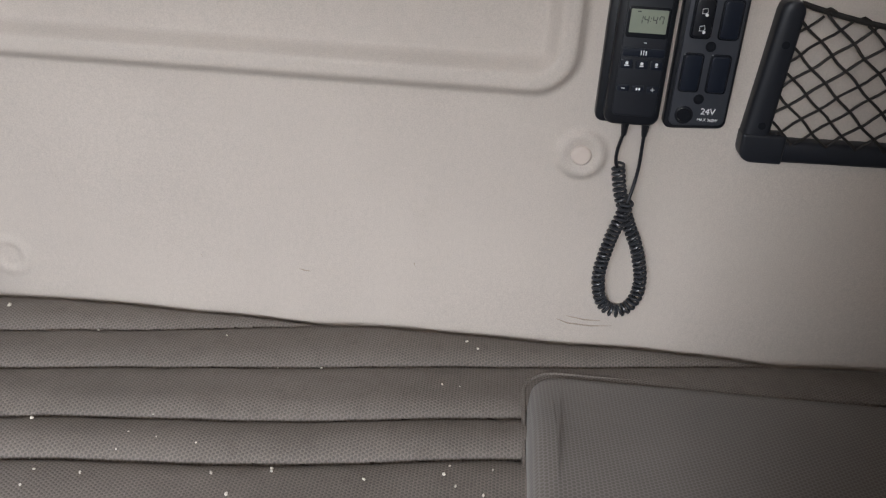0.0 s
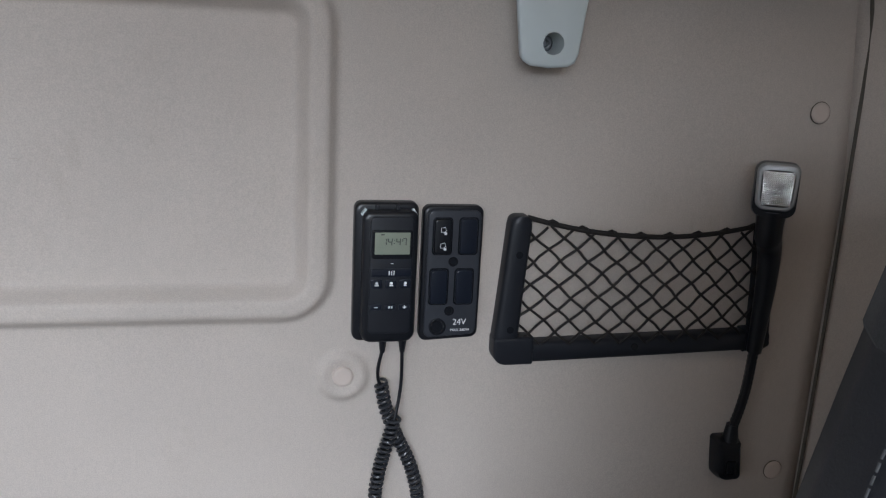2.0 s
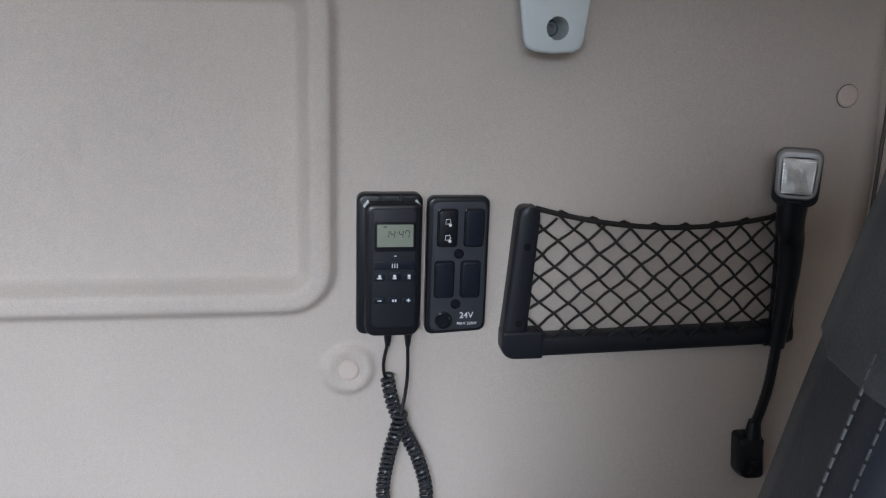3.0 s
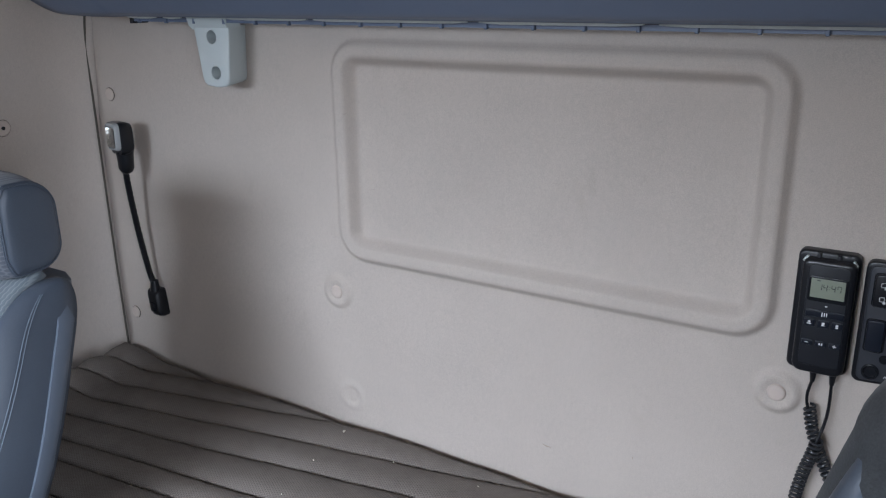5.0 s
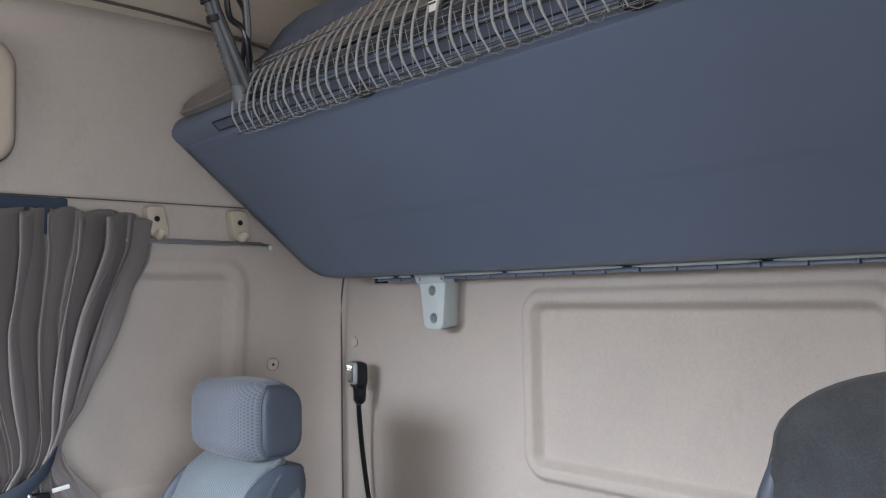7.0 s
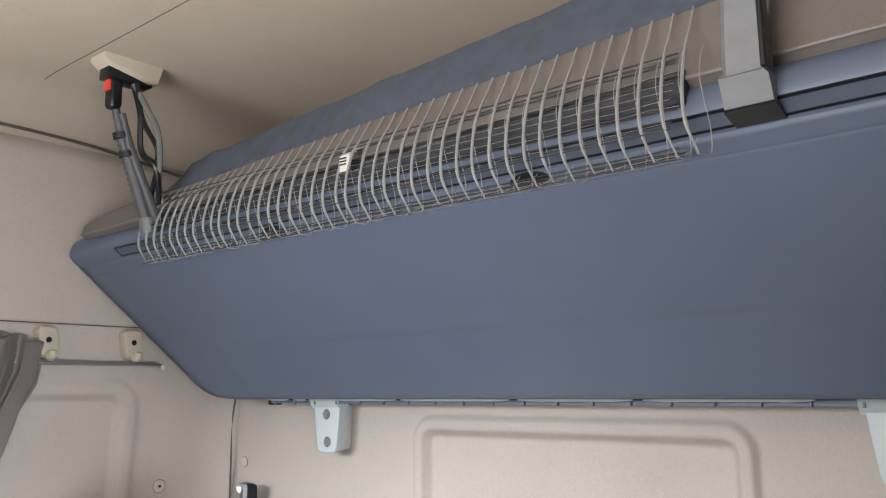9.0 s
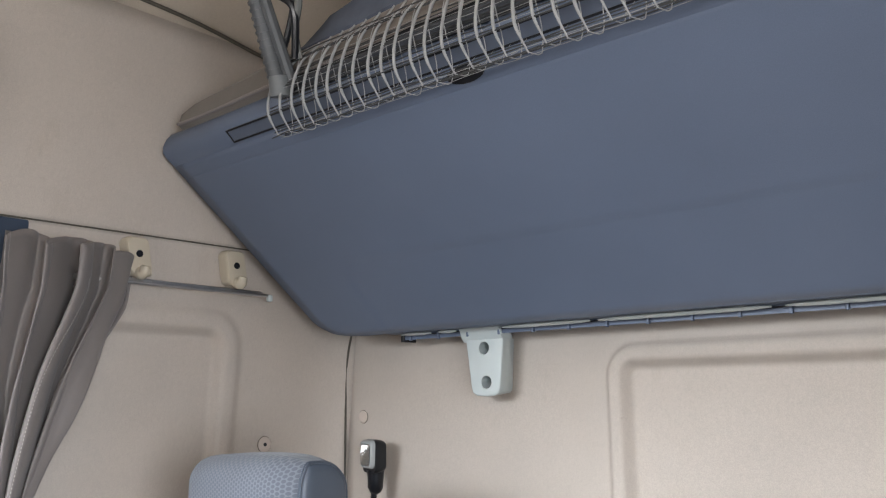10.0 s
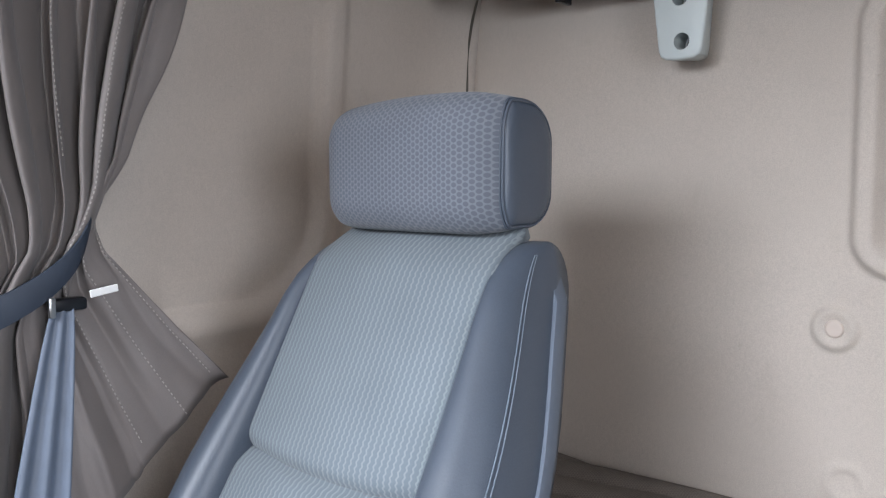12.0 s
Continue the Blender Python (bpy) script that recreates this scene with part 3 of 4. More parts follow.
part("end_box", loft([[Vector((u, y + 0.53, z - 1.65)) for y, z in ((-0.527, 1.664), (-0.532, 1.658), (-0.519, 1.626), (-0.510, 1.622), (-0.505, 1.650))] for u in (-0.029, -0.028, 0.024, 0.026)]), WEBBING, wide, crease=30)
part("hook", loft([[Vector((u, y + 0.53, z - 1.65)) for y, z in ((-0.522, 1.6205), (-0.486, 1.612), (-0.484, 1.616), (-0.518, 1.6255))] for u in (-0.029, 0.028)]), BLACK, wide)
part("side_clip", block(0.027, 0.034, -0.03, -0.005, 0.0, 0.13, 0.002, 1), BLACK, wide)

# ---- brackets under the hinge rail ----


SCREW = Mat("dull_screw_metal", (0.16, 0.17, 0.18), 0.35, 0.7).vary(60, 0.1).m


def bunk_bracket():
    b = thing("bunk_bracket", 0, 0, 1.24, "light grey plastic bunk bracket with two screw holes", "bracket", "bunk brackets")
    out = []
    pts = [(-0.046, 0.045), (-0.0335, -0.048), (-0.030, -0.057), (-0.022, -0.0615), (0, -0.0635), (0.022, -0.0615), (0.030, -0.057), (0.0335, -0.048), (0.044, 0.045)]
    pts = pts[::-1]
    # the front has two round wells cut through it
    me = plate(pts, 0.0, -0.062, 0.004)
    for v in me.verts:
        if v.co.y > -0.01:
            v.co.x = v.co.x * 0.52
            v.co.z = v.co.z * (0.92 if v.co.z < 0 else 1)
    ob = part("body", me, LIGHT_GREY, b)
    for x, z in ((-0.001, 0.026), (0.003, -0.037)):
        ring = lambda r, y: [(x + r * math.cos(a), y, z + r * math.sin(a)) for a in np.linspace(0, 2 * math.pi, 20, endpoint=False)]
        cut = part("cut", loft([ring(0.0125, -0.08), ring(0.0115, -0.025)]), LIGHT_GREY, smooth=False)
        cut.location = (0, 0, 1.24)
        boole = ob.modifiers.new("well", "BOOLEAN")
        boole.object, boole.operation, boole.solver = cut, "DIFFERENCE", "EXACT"
        out.append(cut)
        part("screw", loft([ring(0.0095, -0.0245), ring(0.0095, -0.031), ring(0.007, -0.034), ring(0.004, -0.034), ring(0.0035, -0.029)]), SCREW, b, "recessed grey screw")
    bpy.context.view_layer.update()
    me = bpy.data.meshes.new_from_object(ob.evaluated_get(bpy.context.evaluated_depsgraph_get()))
    ob.modifiers.clear()
    ob.data = me
    me.set_sharp_from_angle(angle=radians(35))
    for cut in out:
        bpy.data.objects.remove(cut)
    rings = []
    for u in (-0.052, -0.047, 0.038, 0.043):
        rings.append([(u, y, z) for y, z in ((-0.058, 0.038), (-0.066, 0.046), (-0.070, 0.058), (-0.078, 0.068), (-0.074, 0.073), (-0.05, 0.07), (-0.03, 0.045))])
    part("flange", loft(rings), LIGHT_GREY, b, crease=50)
    return b


bracket = bunk_bracket()
bracket.location = (-0.604, 0, 1.24)
copy_thing(bracket, pose(0.607, 0, 1.24))

# ---- seams and fasteners of the lining ----
seam = [(-1.049, -0.006, 0.53), (-1.051, -0.007, 0.8), (-1.050, -0.007, 1.1), (-1.047, -0.008, 1.22), (-1.040, -0.010, 1.27), (-1.028, -0.012, 1.31), (-1.01, -0.012, 1.36)]
for sign, name in ((-1, "trim_left"), (1, "trim_right")):
    tagged(part(name, tube(smooth_path([(-sign * x, y, z) for x, y, z in seam]), 0.0024, 8), GASKET), "dark rubber seam strip in the cab corner", "trim", kind="structure")
    tagged(part("roof_trim", tube(smooth_path([(sign * 0.996, -2.2, 1.902), (sign * 0.990, -1.2, 1.906), (sign * 0.984, -0.74, 1.909), (sign * 0.990, -0.49, 1.905), (sign * 1.008, -0.29, 1.889), (sign * 1.0135, -0.09, 1.866)]), 0.004, 8), GASKET), "dark seam between side liner and headliner", "trim", kind="structure")
    tagged(part("side_trim", tube(smooth_path([(sign * 1.0620, y, 1.4835) for y in (-2.2, -1.2, -0.6, -0.2)]), 0.0022, 6), GASKET), "thin shadow joint over the rail trim", "trim", kind="structure")
tagged(part("roof_joint", tube([(x, -0.671 + 0.02 * step(0.75, 1.05, abs(x)), CEIL + 0.0003 - 0.085 * step(0.78, 1.06, abs(x)) ** 1.5) for x in np.linspace(-0.82, 0.82, 40)], 0.0012, 6), GASKET), "thin cross joint in the headliner", "trim", kind="structure")


def clip(m, r, label):
    bm = loft([[(q * r * math.cos(a), y, q * r * math.sin(a)) for a in np.linspace(0, 2 * math.pi, 24, endpoint=False)] for y, q in ((0.004, 1), (-0.0015, 1), (-0.003, 0.92), (-0.0035, 0.7), (-0.003, 0.3))])
    ob = part("trim_clip", bm, CLIP_PLASTIC, crease=50)
    ob.matrix_world = m
    if r > 0.013:
        part("rim", tube([(r * math.cos(a), -0.0005, r * math.sin(a)) for a in np.linspace(0, 2 * math.pi, 28, endpoint=False)], 0.0009, 6, closed=True), GASKET, ob, "dark gap round the clip")
    return tagged(ob, label, "fastener", "lining fasteners")


for x in (-0.395, 0.395):
    clip(pose(x, -0.0045, 0.8), 0.0125, "beige round trim clip in a pressed boss of the rear liner")
for x in (-1.003, 1.003):
    clip(pose(x * 0.994, -0.001, 1.135), 0.0135, "beige round trim clip near the corner seam")
    clip(pose(x * 1.006, -0.001, 0.632), 0.0135, "beige round trim clip low beside the corner seam")
for sign in (-1, 1):
    c = clip(pose(sign * 1.103, -0.188, 1.082, 0, 0, sign * -90), 0.0165, "yellowed round trim clip with a dark centre hole")
    part("hole", loft([[(0.004 * math.cos(a), y, 0.004 * math.sin(a)) for a in np.linspace(0, 2 * math.pi, 12, endpoint=False)] for y in (-0.002, -0.0042)]), BLACK, c)

# ---- curtain rail, hooks and curtain ----
rail = thing("curtain_rail", -1.054, -0.587, 1.390, "slim grey curtain rail on the side wall", "rail")
part("track", tube([(0.012, 0.355, -0.002), (0.012, 0.04, 0.0), (-0.012, -0.02, 0.002), (-0.012, -0.9, 0.006)], 0.0034, 10), STEEL, rail)
part("track", tube([(0.008, 0.34, 0.003), (0.008, 0.04, 0.005), (-0.014, -0.02, 0.007), (-0.014, -0.9, 0.010)], 0.0034, 10), STEEL, rail)
part("end_stop", block(0.008, 0.02, 0.352, 0.362, -0.014, 0.0, 0.003), LIGHT_GREY, rail, "small white end stop")


def coat_hook(y):
    h = thing("coat_hook", -1.059, y, 1.439, "beige plastic coat hook on the rail trim", "hook", "coat hooks")
    outline = [(a + 0.004 * (b < -0.01) - 0.10 * b, b) for a, b in rounded(0.046, 0.072, [0.010, 0.014, 0.012, 0.006])]
    bm = loft([[(d, a * k, b * k) for a, b in outline] for d, k in ((-0.01, 1.0), (0.010, 1.0), (0.016, 0.97), (0.019, 0.90), (0.0195, 0.80))])
    part("plate", bm, BEIGE_PLASTIC, h, crease=40)
    part("hole", tube([(0.013, 0.0, 0.004), (0.0206, 0.0, 0.004)], 0.0068, 14), BLACK, h)
    part("nose", tube(smooth_path([(0.010, 0.003, -0.026), (0.024, 0.003, -0.034), (0.033, 0.004, -0.031), (0.035, 0.005, -0.020)]), [0.0105] * 12 + [0.0095] * 12 + [0.007], 12), BEIGE_PLASTIC, h)
    return h


coat_hook(-0.524)
coat_hook(-0.313)
head_trim = part("door_head_trim", block(-1.085, -1.054, -1.9, -0.716, 1.400, 1.480, 0.004), Mat("dark_blue_trim", (0.045, 0.062, 0.095), 0.5).vary(9, 0.08).m)
tagged(head_trim, "dark blue trim panel over the door opening", "trim panel")
pocket = thing("side_pocket", -1.023, -1.143, 1.662, "beige moulded storage panel on the upper side liner", "storage panel")
outline = rounded(0.61, 0.26, 0.06)
part("panel", loft([[(d, a * k, b * k2) for a, b in outline] for d, k, k2 in ((-0.03, 1, 1), (0.025, 1, 1), (0.035, 0.98, 0.955), (0.038, 0.95, 0.88))]), HEADLINER, pocket, crease=0)
part("edge", tube([(0.012, a * 1.003, b * 1.005) for a, b in outline], 0.003, 6, closed=True), GASKET, pocket)
lamp = thing("roof_lamp", -0.70, -0.99, CEIL, "grey rounded cab roof lamp on the headliner", "roof lamp")
outline = rounded(0.25, 0.25, 0.04)
part("housing", loft([[(a * k, b * k, -d) for a, b in outline] for d, k in ((-0.01, 1), (0.014, 1), (0.02, 0.95))]), LIGHT_GREY, lamp)
tagged(part("hatch_rim", tube([(a, b - 1.32, CEIL - 0.004) for a, b in rounded(1.0, 0.84, 0.12)], 0.02, 10, closed=True), HEADLINER), "beige rounded roof hatch surround", "trim", kind="structure")

STITCH = Mat("pale_thread", (0.40, 0.375, 0.345), 0.8).vary(90, 0.1).m


def mixed(table, v):
    for (a, p), (b, q) in zip(table, table[1:]):
        if v <= b:
            t = max(0.0, (v - a) / (b - a))
            return p + (q - p) * t
    return table[-1][1]


REAR_EDGE = ((0.0, -0.535), (0.1, -0.552), (0.268, -0.610), (0.41, -0.653), (0.57, -0.704), (0.65, -0.744), (0.69, -0.75), (0.735, -0.742), (0.885, -0.66), (1.0, -0.59))
FRONT_EDGE = ((0.0, -1.03), (0.3, -0.98), (0.55, -0.90), (0.62, -0.885), (0.72, -0.93), (1.0, -1.05))


def curtain_at(u, v):
    """u from the rear edge to the front one, v from the rail down."""
    rear_y, front_y = mixed(REAR_EDGE, v), mixed(FRONT_EDGE, v)
    low = 0.60 + 0.13 * (1 - step(0.0, 0.35, u)) - 0.06 * step(0.5, 1.0, u)
    high = 1.398 + 0.037 * step(0.0, 0.10, u)
    z = high + (low - high) * v
    tie = math.exp(-((v - 0.62) / 0.10) ** 2)
    wob = 0.9 * noise.noise((u * 4, v * 1.6, 7)) + 0.25 * noise.noise((u * 9, v * 4, 2))
    ph = 2 * math.pi * (7.6 * u + 0.85 * wob)
    amp = (0.037 + 0.006 * step(0.25, 0.0, v)) * (1 - 0.5 * tie) * (0.75 + 0.5 * noise.noise((u * 6, v * 1.5, 9)))
    flare = step(0.64, 0.78, v) * step(0.55, 0.35, u)
    amp *= 1 - 0.85 * flare
    fold = 2.2 * abs(math.sin(ph / 2)) - 1.35 + 0.10 * math.sin(2 * ph + 1.0 + 2 * wob)
    y = rear_y + (front_y - rear_y) * u + 0.8 * amp * math.cos(ph + 0.5) * step(0, 0.06, u)
    z += (0.009 * math.sin(ph + 1.5) + 0.016 * noise.noise((u * 13, 0, 3))) * step(0.1, 0.0, v)
    x = -1.014 + amp * fold + 0.018 * tie + 0.03 * step(0.62, 1.0, v) * (1 - u)
    x += flare * 0.020 * (abs(math.sin(math.pi * (3.1 * u + 0.25))) - 0.5)
    x += 0.003 * noise.noise((u * 12, v * 4, 1)) + 0.0012 * noise.noise((u * 40, v * 16, 1))
    return max(x, -1.050 - 0.030 * step(0.02, 0.12, v)), y, z


us, vs = np.linspace(0, 1, 220), np.linspace(0, 1, 70)
curtain = thing("curtain", -1.038, -0.768, 1.447, "grey-brown gathered cab curtain tied back with a band", "curtain")


def cur(u, v, out=0.0):
    x, y, z = curtain_at(u, v)
    return Vector((x + out, y, z)) - Vector((-1.03, -0.78, 1.435))


solid(part("cloth", sheet(us, vs, cur), CURTAIN, curtain, crease=0), 0.0018, 0)
for u, v0, v1 in ((0.035, 0.66, 0.98), (0.22, 0.08, 0.97), (0.45, 0.0, 0.5), (0.13, 0.66, 0.99)):
    bm = bmesh.new()
    v = v0
    while v < v1:
        tube([cur(u, v, 0.002), cur(u, v + 0.0035, 0.002)], 0.0008, 4, bm)
        v += 0.0075
    part("stitching", bm, STITCH, curtain, "pale dashed stitching")
BAND = Mat("dark_blue_band", (0.032, 0.043, 0.065), 0.6).vary(20, 0.12).m
path = smooth_path([(-0.985, -0.945, 0.832), (-0.972, -0.885, 0.846), (-0.968, -0.825, 0.875), (-0.975, -0.782, 0.912), (-1.0, -0.758, 0.952), (-1.05, -0.75, 0.97)])
rings = []
for p in path:
    rings.append([p + Vector(q) - Vector((-1.03, -0.78, 1.435)) for q in ((0, 0.004, 0.019), (0.003, 0.0, 0.0), (0, -0.004, -0.019), (-0.003, -0.003, -0.019), (-0.002, 0, 0), (-0.003, 0.003, 0.019))])
part("tie_band", loft(rings), BAND, curtain, "dark blue tie band")

belt = thing("seat_belt", -0.985, -0.793, 0.876, "blue-grey belt webbing hanging below the tie band", "belt")
BELT = Mat("blue_grey_belt", (0.135, 0.165, 0.22), 0.5).vary(30, 0.1).m


def belt_at(u, v):
    w = 0.012 + 0.028 * v ** 0.7
    y = -0.004 - 0.075 * v + u * w
    return (0.008 + 0.05 * v + 0.004 * math.sin(u * 7 + 1) * (0.4 + v), y, -0.012 - 0.36 * v + u * 0.004)


solid(part("webbing", sheet(np.linspace(-1, 1, 24), np.linspace(0, 1, 20), belt_at), BELT, belt, crease=0), 0.0015, 0)
part("buckle", block(-0.004, 0.012, -0.018, 0.024, -0.020, -0.005, 0.004), BLACK, belt)
part("buckle_pin", block(0.010, 0.015, -0.021, -0.013, -0.025, -0.002, 0.002), STEEL, belt)
tag = part("white_tag", block(0.014, 0.0165, 0.024, 0.058, -0.010, -0.001, 0.001, 1), Mat("white_plastic", (0.85, 0.85, 0.84), 0.5).vary(60, 0.04).m, belt, "small white tag")
tag.matrix_local = pose(0, 0, 0, 8, 0, 0)

# ---- lower bunk ----
tagged(part("storage_box", block(-1.03, 1.03, -0.62, -0.02, -0.1, 0.42, 0.01), DARK), "dark grey storage box under the lower mattress", "storage box")
RIBS = (0.155, 0.055, -0.043, -0.140, -0.245, -0.319, -0.42, -0.52)


def mattress_top(x, y):
    z = 0.542
    for r in RIBS:
        q = y + 0.14 - 0.16 * x - (r + 0.14) * (1 + 0.31 * max(-0.9, min(0.0, x))) - 0.004 * noise.noise((x * 3, r * 9, 0))
        z -= 0.014 * math.exp(-abs(q) / 0.003) + 0.008 * math.exp(-(q / 0.02) ** 2) * (1 if q > 0 else 0.5)
    z += 0.020 * step(-0.88, -1.0, x) - 0.008 * math.exp(-((x + 0.985) / 0.004) ** 2)
    edge = min(y + 0.64, -0.013 - y, x + 1.045, 1.045 - x)
    z -= 0.030 * math.exp(-max(edge, 0) / 0.007)
    return x, y, z + 0.004 * noise.noise((x * 4, y * 6, 0)) + 0.0015 * noise.noise((x * 14, y * 20, 4))


bm = sheet(ticks(-1.045, 1.045, 0.025, (-1.045, -1.0, 0.006), (1.0, 1.045, 0.006)), ticks(-0.64, -0.013, 0.0025), mattress_top)
bed = thing("mattress", 0, 0, 0, "grey-brown ribbed fabric mattress on the lower bunk", "mattress")
ret = bmesh.ops.extrude_edge_only(bm, edges=[e for e in bm.edges if e.is_boundary])
for v in ret["geom"]:
    if isinstance(v, bmesh.types.BMVert):
        v.co.z = 0.478
part("quilted_cover", bm, BED_FABRIC, bed, crease=70)
part("side_band", block(-1.042, 1.042, -0.637, -0.015, 0.42, 0.486, 0.006), CURTAIN, bed, "plain fabric side band")


def cushion(w, d, h, r, n=10):
    """A pillow block about the origin."""
    rings = []
    for k in range(13):
        a = math.pi * k / 12
        q = r * (1 - math.sin(a) ** 0.6)
        z = -math.cos(a) * h / 2
        rings.append([(x, y, z) for x, y in rounded(w - 2 * q, d - 2 * q, max(r * 1.4 - q * 0.6, 0.004), n)])
    return loft(rings)


pad = thing("bed_cushion", 0.70, -0.37, 0.535, "grey-brown honeycomb fabric cushion lying on the mattress", "cushion")
bm = cushion(0.70, 0.49, 0.085, 0.03, 24)
bmesh.ops.subdivide_edges(bm, edges=[e for e in bm.edges if e.calc_length() > 0.2], cuts=24, use_grid_fill=True)
for v in bm.verts:  # the rear of the pad falls away to the wall
    q = step(0.10, 0.235, v.co.y)
    v.co.z -= 0.030 * q * (1 if v.co.z > 0 else 0.0)
    v.co.y += 0.022 * q
part("cover", bm, PAD_FABRIC, pad)
part("piping", tube([(x, y + 0.022 * step(0.10, 0.235, y), 0.004) for x, y in rounded(0.703, 0.493, 0.043, 12)], 0.003, 6, closed=True), BED_FABRIC, pad)

CRUMB = Mat("pale_crumbs", (0.62, 0.58, 0.5), 0.8).vary(50, 0.2).m
rnd = random.Random(11)
bm = bmesh.new()
for _ in range(70):
    x, y = rnd.uniform(-0.35, 0.33), rnd.choice((rnd.uniform(-0.5, -0.28), rnd.uniform(-0.5, -0.05)))
    r = rnd.uniform(0.0010, 0.0026)
    z = mattress_top(x, y)[2] + r * 0.6
    ret = bmesh.ops.create_icosphere(bm, subdivisions=1, radius=r, matrix=Matrix.LocRotScale((x, y, z), Euler((rnd.random() * 3, rnd.random() * 3, 0)), (1, rnd.uniform(0.5, 1.6), 0.7)))
tagged(part("crumbs", bm, CRUMB, smooth=False), "pale crumbs scattered over the mattress", "crumbs", kind="stuff")


# ---- seats ----
SHELL = Mat("pale_blue_plastic", (0.10, 0.122, 0.158), 0.45).vary(8, 0.06).m
SEAM_THREAD = Mat("grey_blue_thread", (0.13, 0.16, 0.2), 0.8).vary(60, 0.1).m


def seat(name, label, fabric, panel, crown):
    """Origin on the floor below the rear of the headrest; the seat faces -y."""
    s = thing(name, 0, 0, 0, label, "seat", "front seats")
    tilt = 0.52  # forward run of the backrest for each metre down

    def back(x, z, out):
        # z counts down from the shoulder line
        return Vector((x, -0.025 - tilt * z - out, 0.928 - z))

    def inner(z):
        return 0.139 + 0.03 * z - 0.012 * (1 - step(-0.012, 0.06, z))

    def outer(z):
        return 0.156 + 0.062 * step(-0.05, 0.28, z)

    def centre(u, z):
        out = 0.082 - 0.014 * u * u - 0.018 * math.exp(-((z - 0.245 - 0.010 * (1 - u * u)) / 0.012) ** 2)
        out += 0.012 * step(0.24, 0.4, z)
        out -= 0.050 * (1 - step(-0.02, 0.05, z)) ** 1.5
        return back(u * inner(z), z - 0.006 * (1 - u * u), out)
    solid(part("backrest_panel", sheet(ticks(-1, 1, 0.1), ticks(-0.012, 0.62, 0.02, (-0.012, 0.07, 0.006), (0.2, 0.32, 0.005)), centre), panel, s, "ribbed fabric centre", crease=0), 0.02, 0)
    for sign in (-1, 1):
        rings, lines = [], ([], [])
        for z in [0.0, 0.002, 0.006, 0.012, 0.02, 0.032, 0.048, 0.07] + list(np.arange(0.1, 0.63, 0.04)):
            w0, w1 = inner(z) - 0.006, outer(z)
            top = math.sqrt(max(0.0, 1 - ((0.072 - min(z, 0.072)) / 0.072) ** 2))  # rounds off the shoulder
            w1 = w0 + 0.012 + (w1 - w0 - 0.012) * (0.35 + 0.65 * top)
            bulge = (0.025 + 0.035 * step(0.05, 0.35, z)) * (0.25 + 0.75 * top)

            def over(k, lift=0.0):
                a = math.pi * k / 15
                x = (w0 + w1) / 2 - math.cos(a) * ((w1 - w0) / 2 + lift)
                return back(sign * x, z, 0.072 * (0.15 + 0.85 * top) * (1 - 0.55 * (k / 15) ** 3) + abs(math.sin(a)) ** 0.8 * (bulge + lift))
            ring = [over(k) for k in range(16)]
            if z >= 0.012:
                for line, shift in zip(lines, (-0.22, 0.22)):
                    line.append(over(13.6 - 3.2 * step(0.02, 0.55, z) + shift, 0.0003))
            ring.append(back(sign * (w1 + 0.002 * top), z, 0.0))
            ring.append(back(sign * (w1 - 0.004), z, -0.035 * top))
            ring.append(back(sign * w0, z, -0.035 * top))
            rings.append(ring)
        part("bolster", loft(rings), LEATHER, s, "blue-grey leatherette side bolster", crease=0)
        for line in lines:
            part("top_stitch", tube(smooth_path(line, 3), 0.0008, 5), SEAM_THREAD, s)
    rings = []
    for z in [0.012, 0.02, 0.035, 0.06, 0.1] + list(np.arange(0.15, 0.66, 0.05)):
        w = outer(z) + 0.006 - 0.03 * (1 - step(0, 0.06, z))
        rings.append([back(x, z, o) for x, o in ((-w, 0.004), (-w - 0.002, -0.012), (-w + 0.012, -0.034), (-w + 0.05, -0.05), (w - 0.05, -0.05), (w - 0.012, -0.034), (w + 0.002, -0.012), (w, 0.004))])
    part("back_shell", loft(rings), SHELL, s, "pale blue moulded seat back", crease=50)
    # headrest: fabric rolled round the front corners to a piped seam, with leatherette cheeks behind it
    outline = rounded(0.118, 0.152, [0.045, 0.05, 0.042, 0.04], 8)

    def head(u, grow=0.0):
        e = max(0.0, (abs(u) - 0.62) / 0.38)
        roll = 1 - math.sqrt(max(0.0, 1 - (0.97 * e) ** 2))
        fit_z, back = 1 - 0.17 * roll, 1 - 0.05 * roll
        ring = []
        for y, z in outline:
            f = step(-0.02, 0.05, y)
            d = y * (back + (0.34 - back) * roll * f) + 0.012 * (1 - u * u) * (y > 0)
            ring.append(((0.131 + 0.008 * (abs(u) - 1)) * u - 0.003, -0.062 - d * (1 + grow), 1.012 + z * fit_z * (1 + grow) + crown * (1 - u * u) * (z > 0) - 0.062 * max(0.0, z) * (1 - u)))
        return ring
    part("headrest", loft([head(math.sin(math.pi / 2 * k / 16)) for k in range(-16, 17)]), fabric, s, "honeycomb fabric headrest", crease=50)
    for sign in (-1, 1):
        edge = head(sign)
        mid = Vector((sign * 0.131, sum(q[1] for q in edge) / len(edge), 1.010))
        rings = []
        for x, q in ((0.126, 0.99), (0.1308, 1.01), (0.1340, 0.985), (0.1366, 0.93), (0.1386, 0.82), (0.1398, 0.64), (0.1405, 0.4)):
            rings.append([(sign * x - 0.003, mid.y + (b - mid.y) * q, mid.z + (c - mid.z) * q) for a, b, c in edge])
        part("headrest_cheek", loft(rings), LEATHER, s, "dark blue-grey leatherette cheek", crease=0)
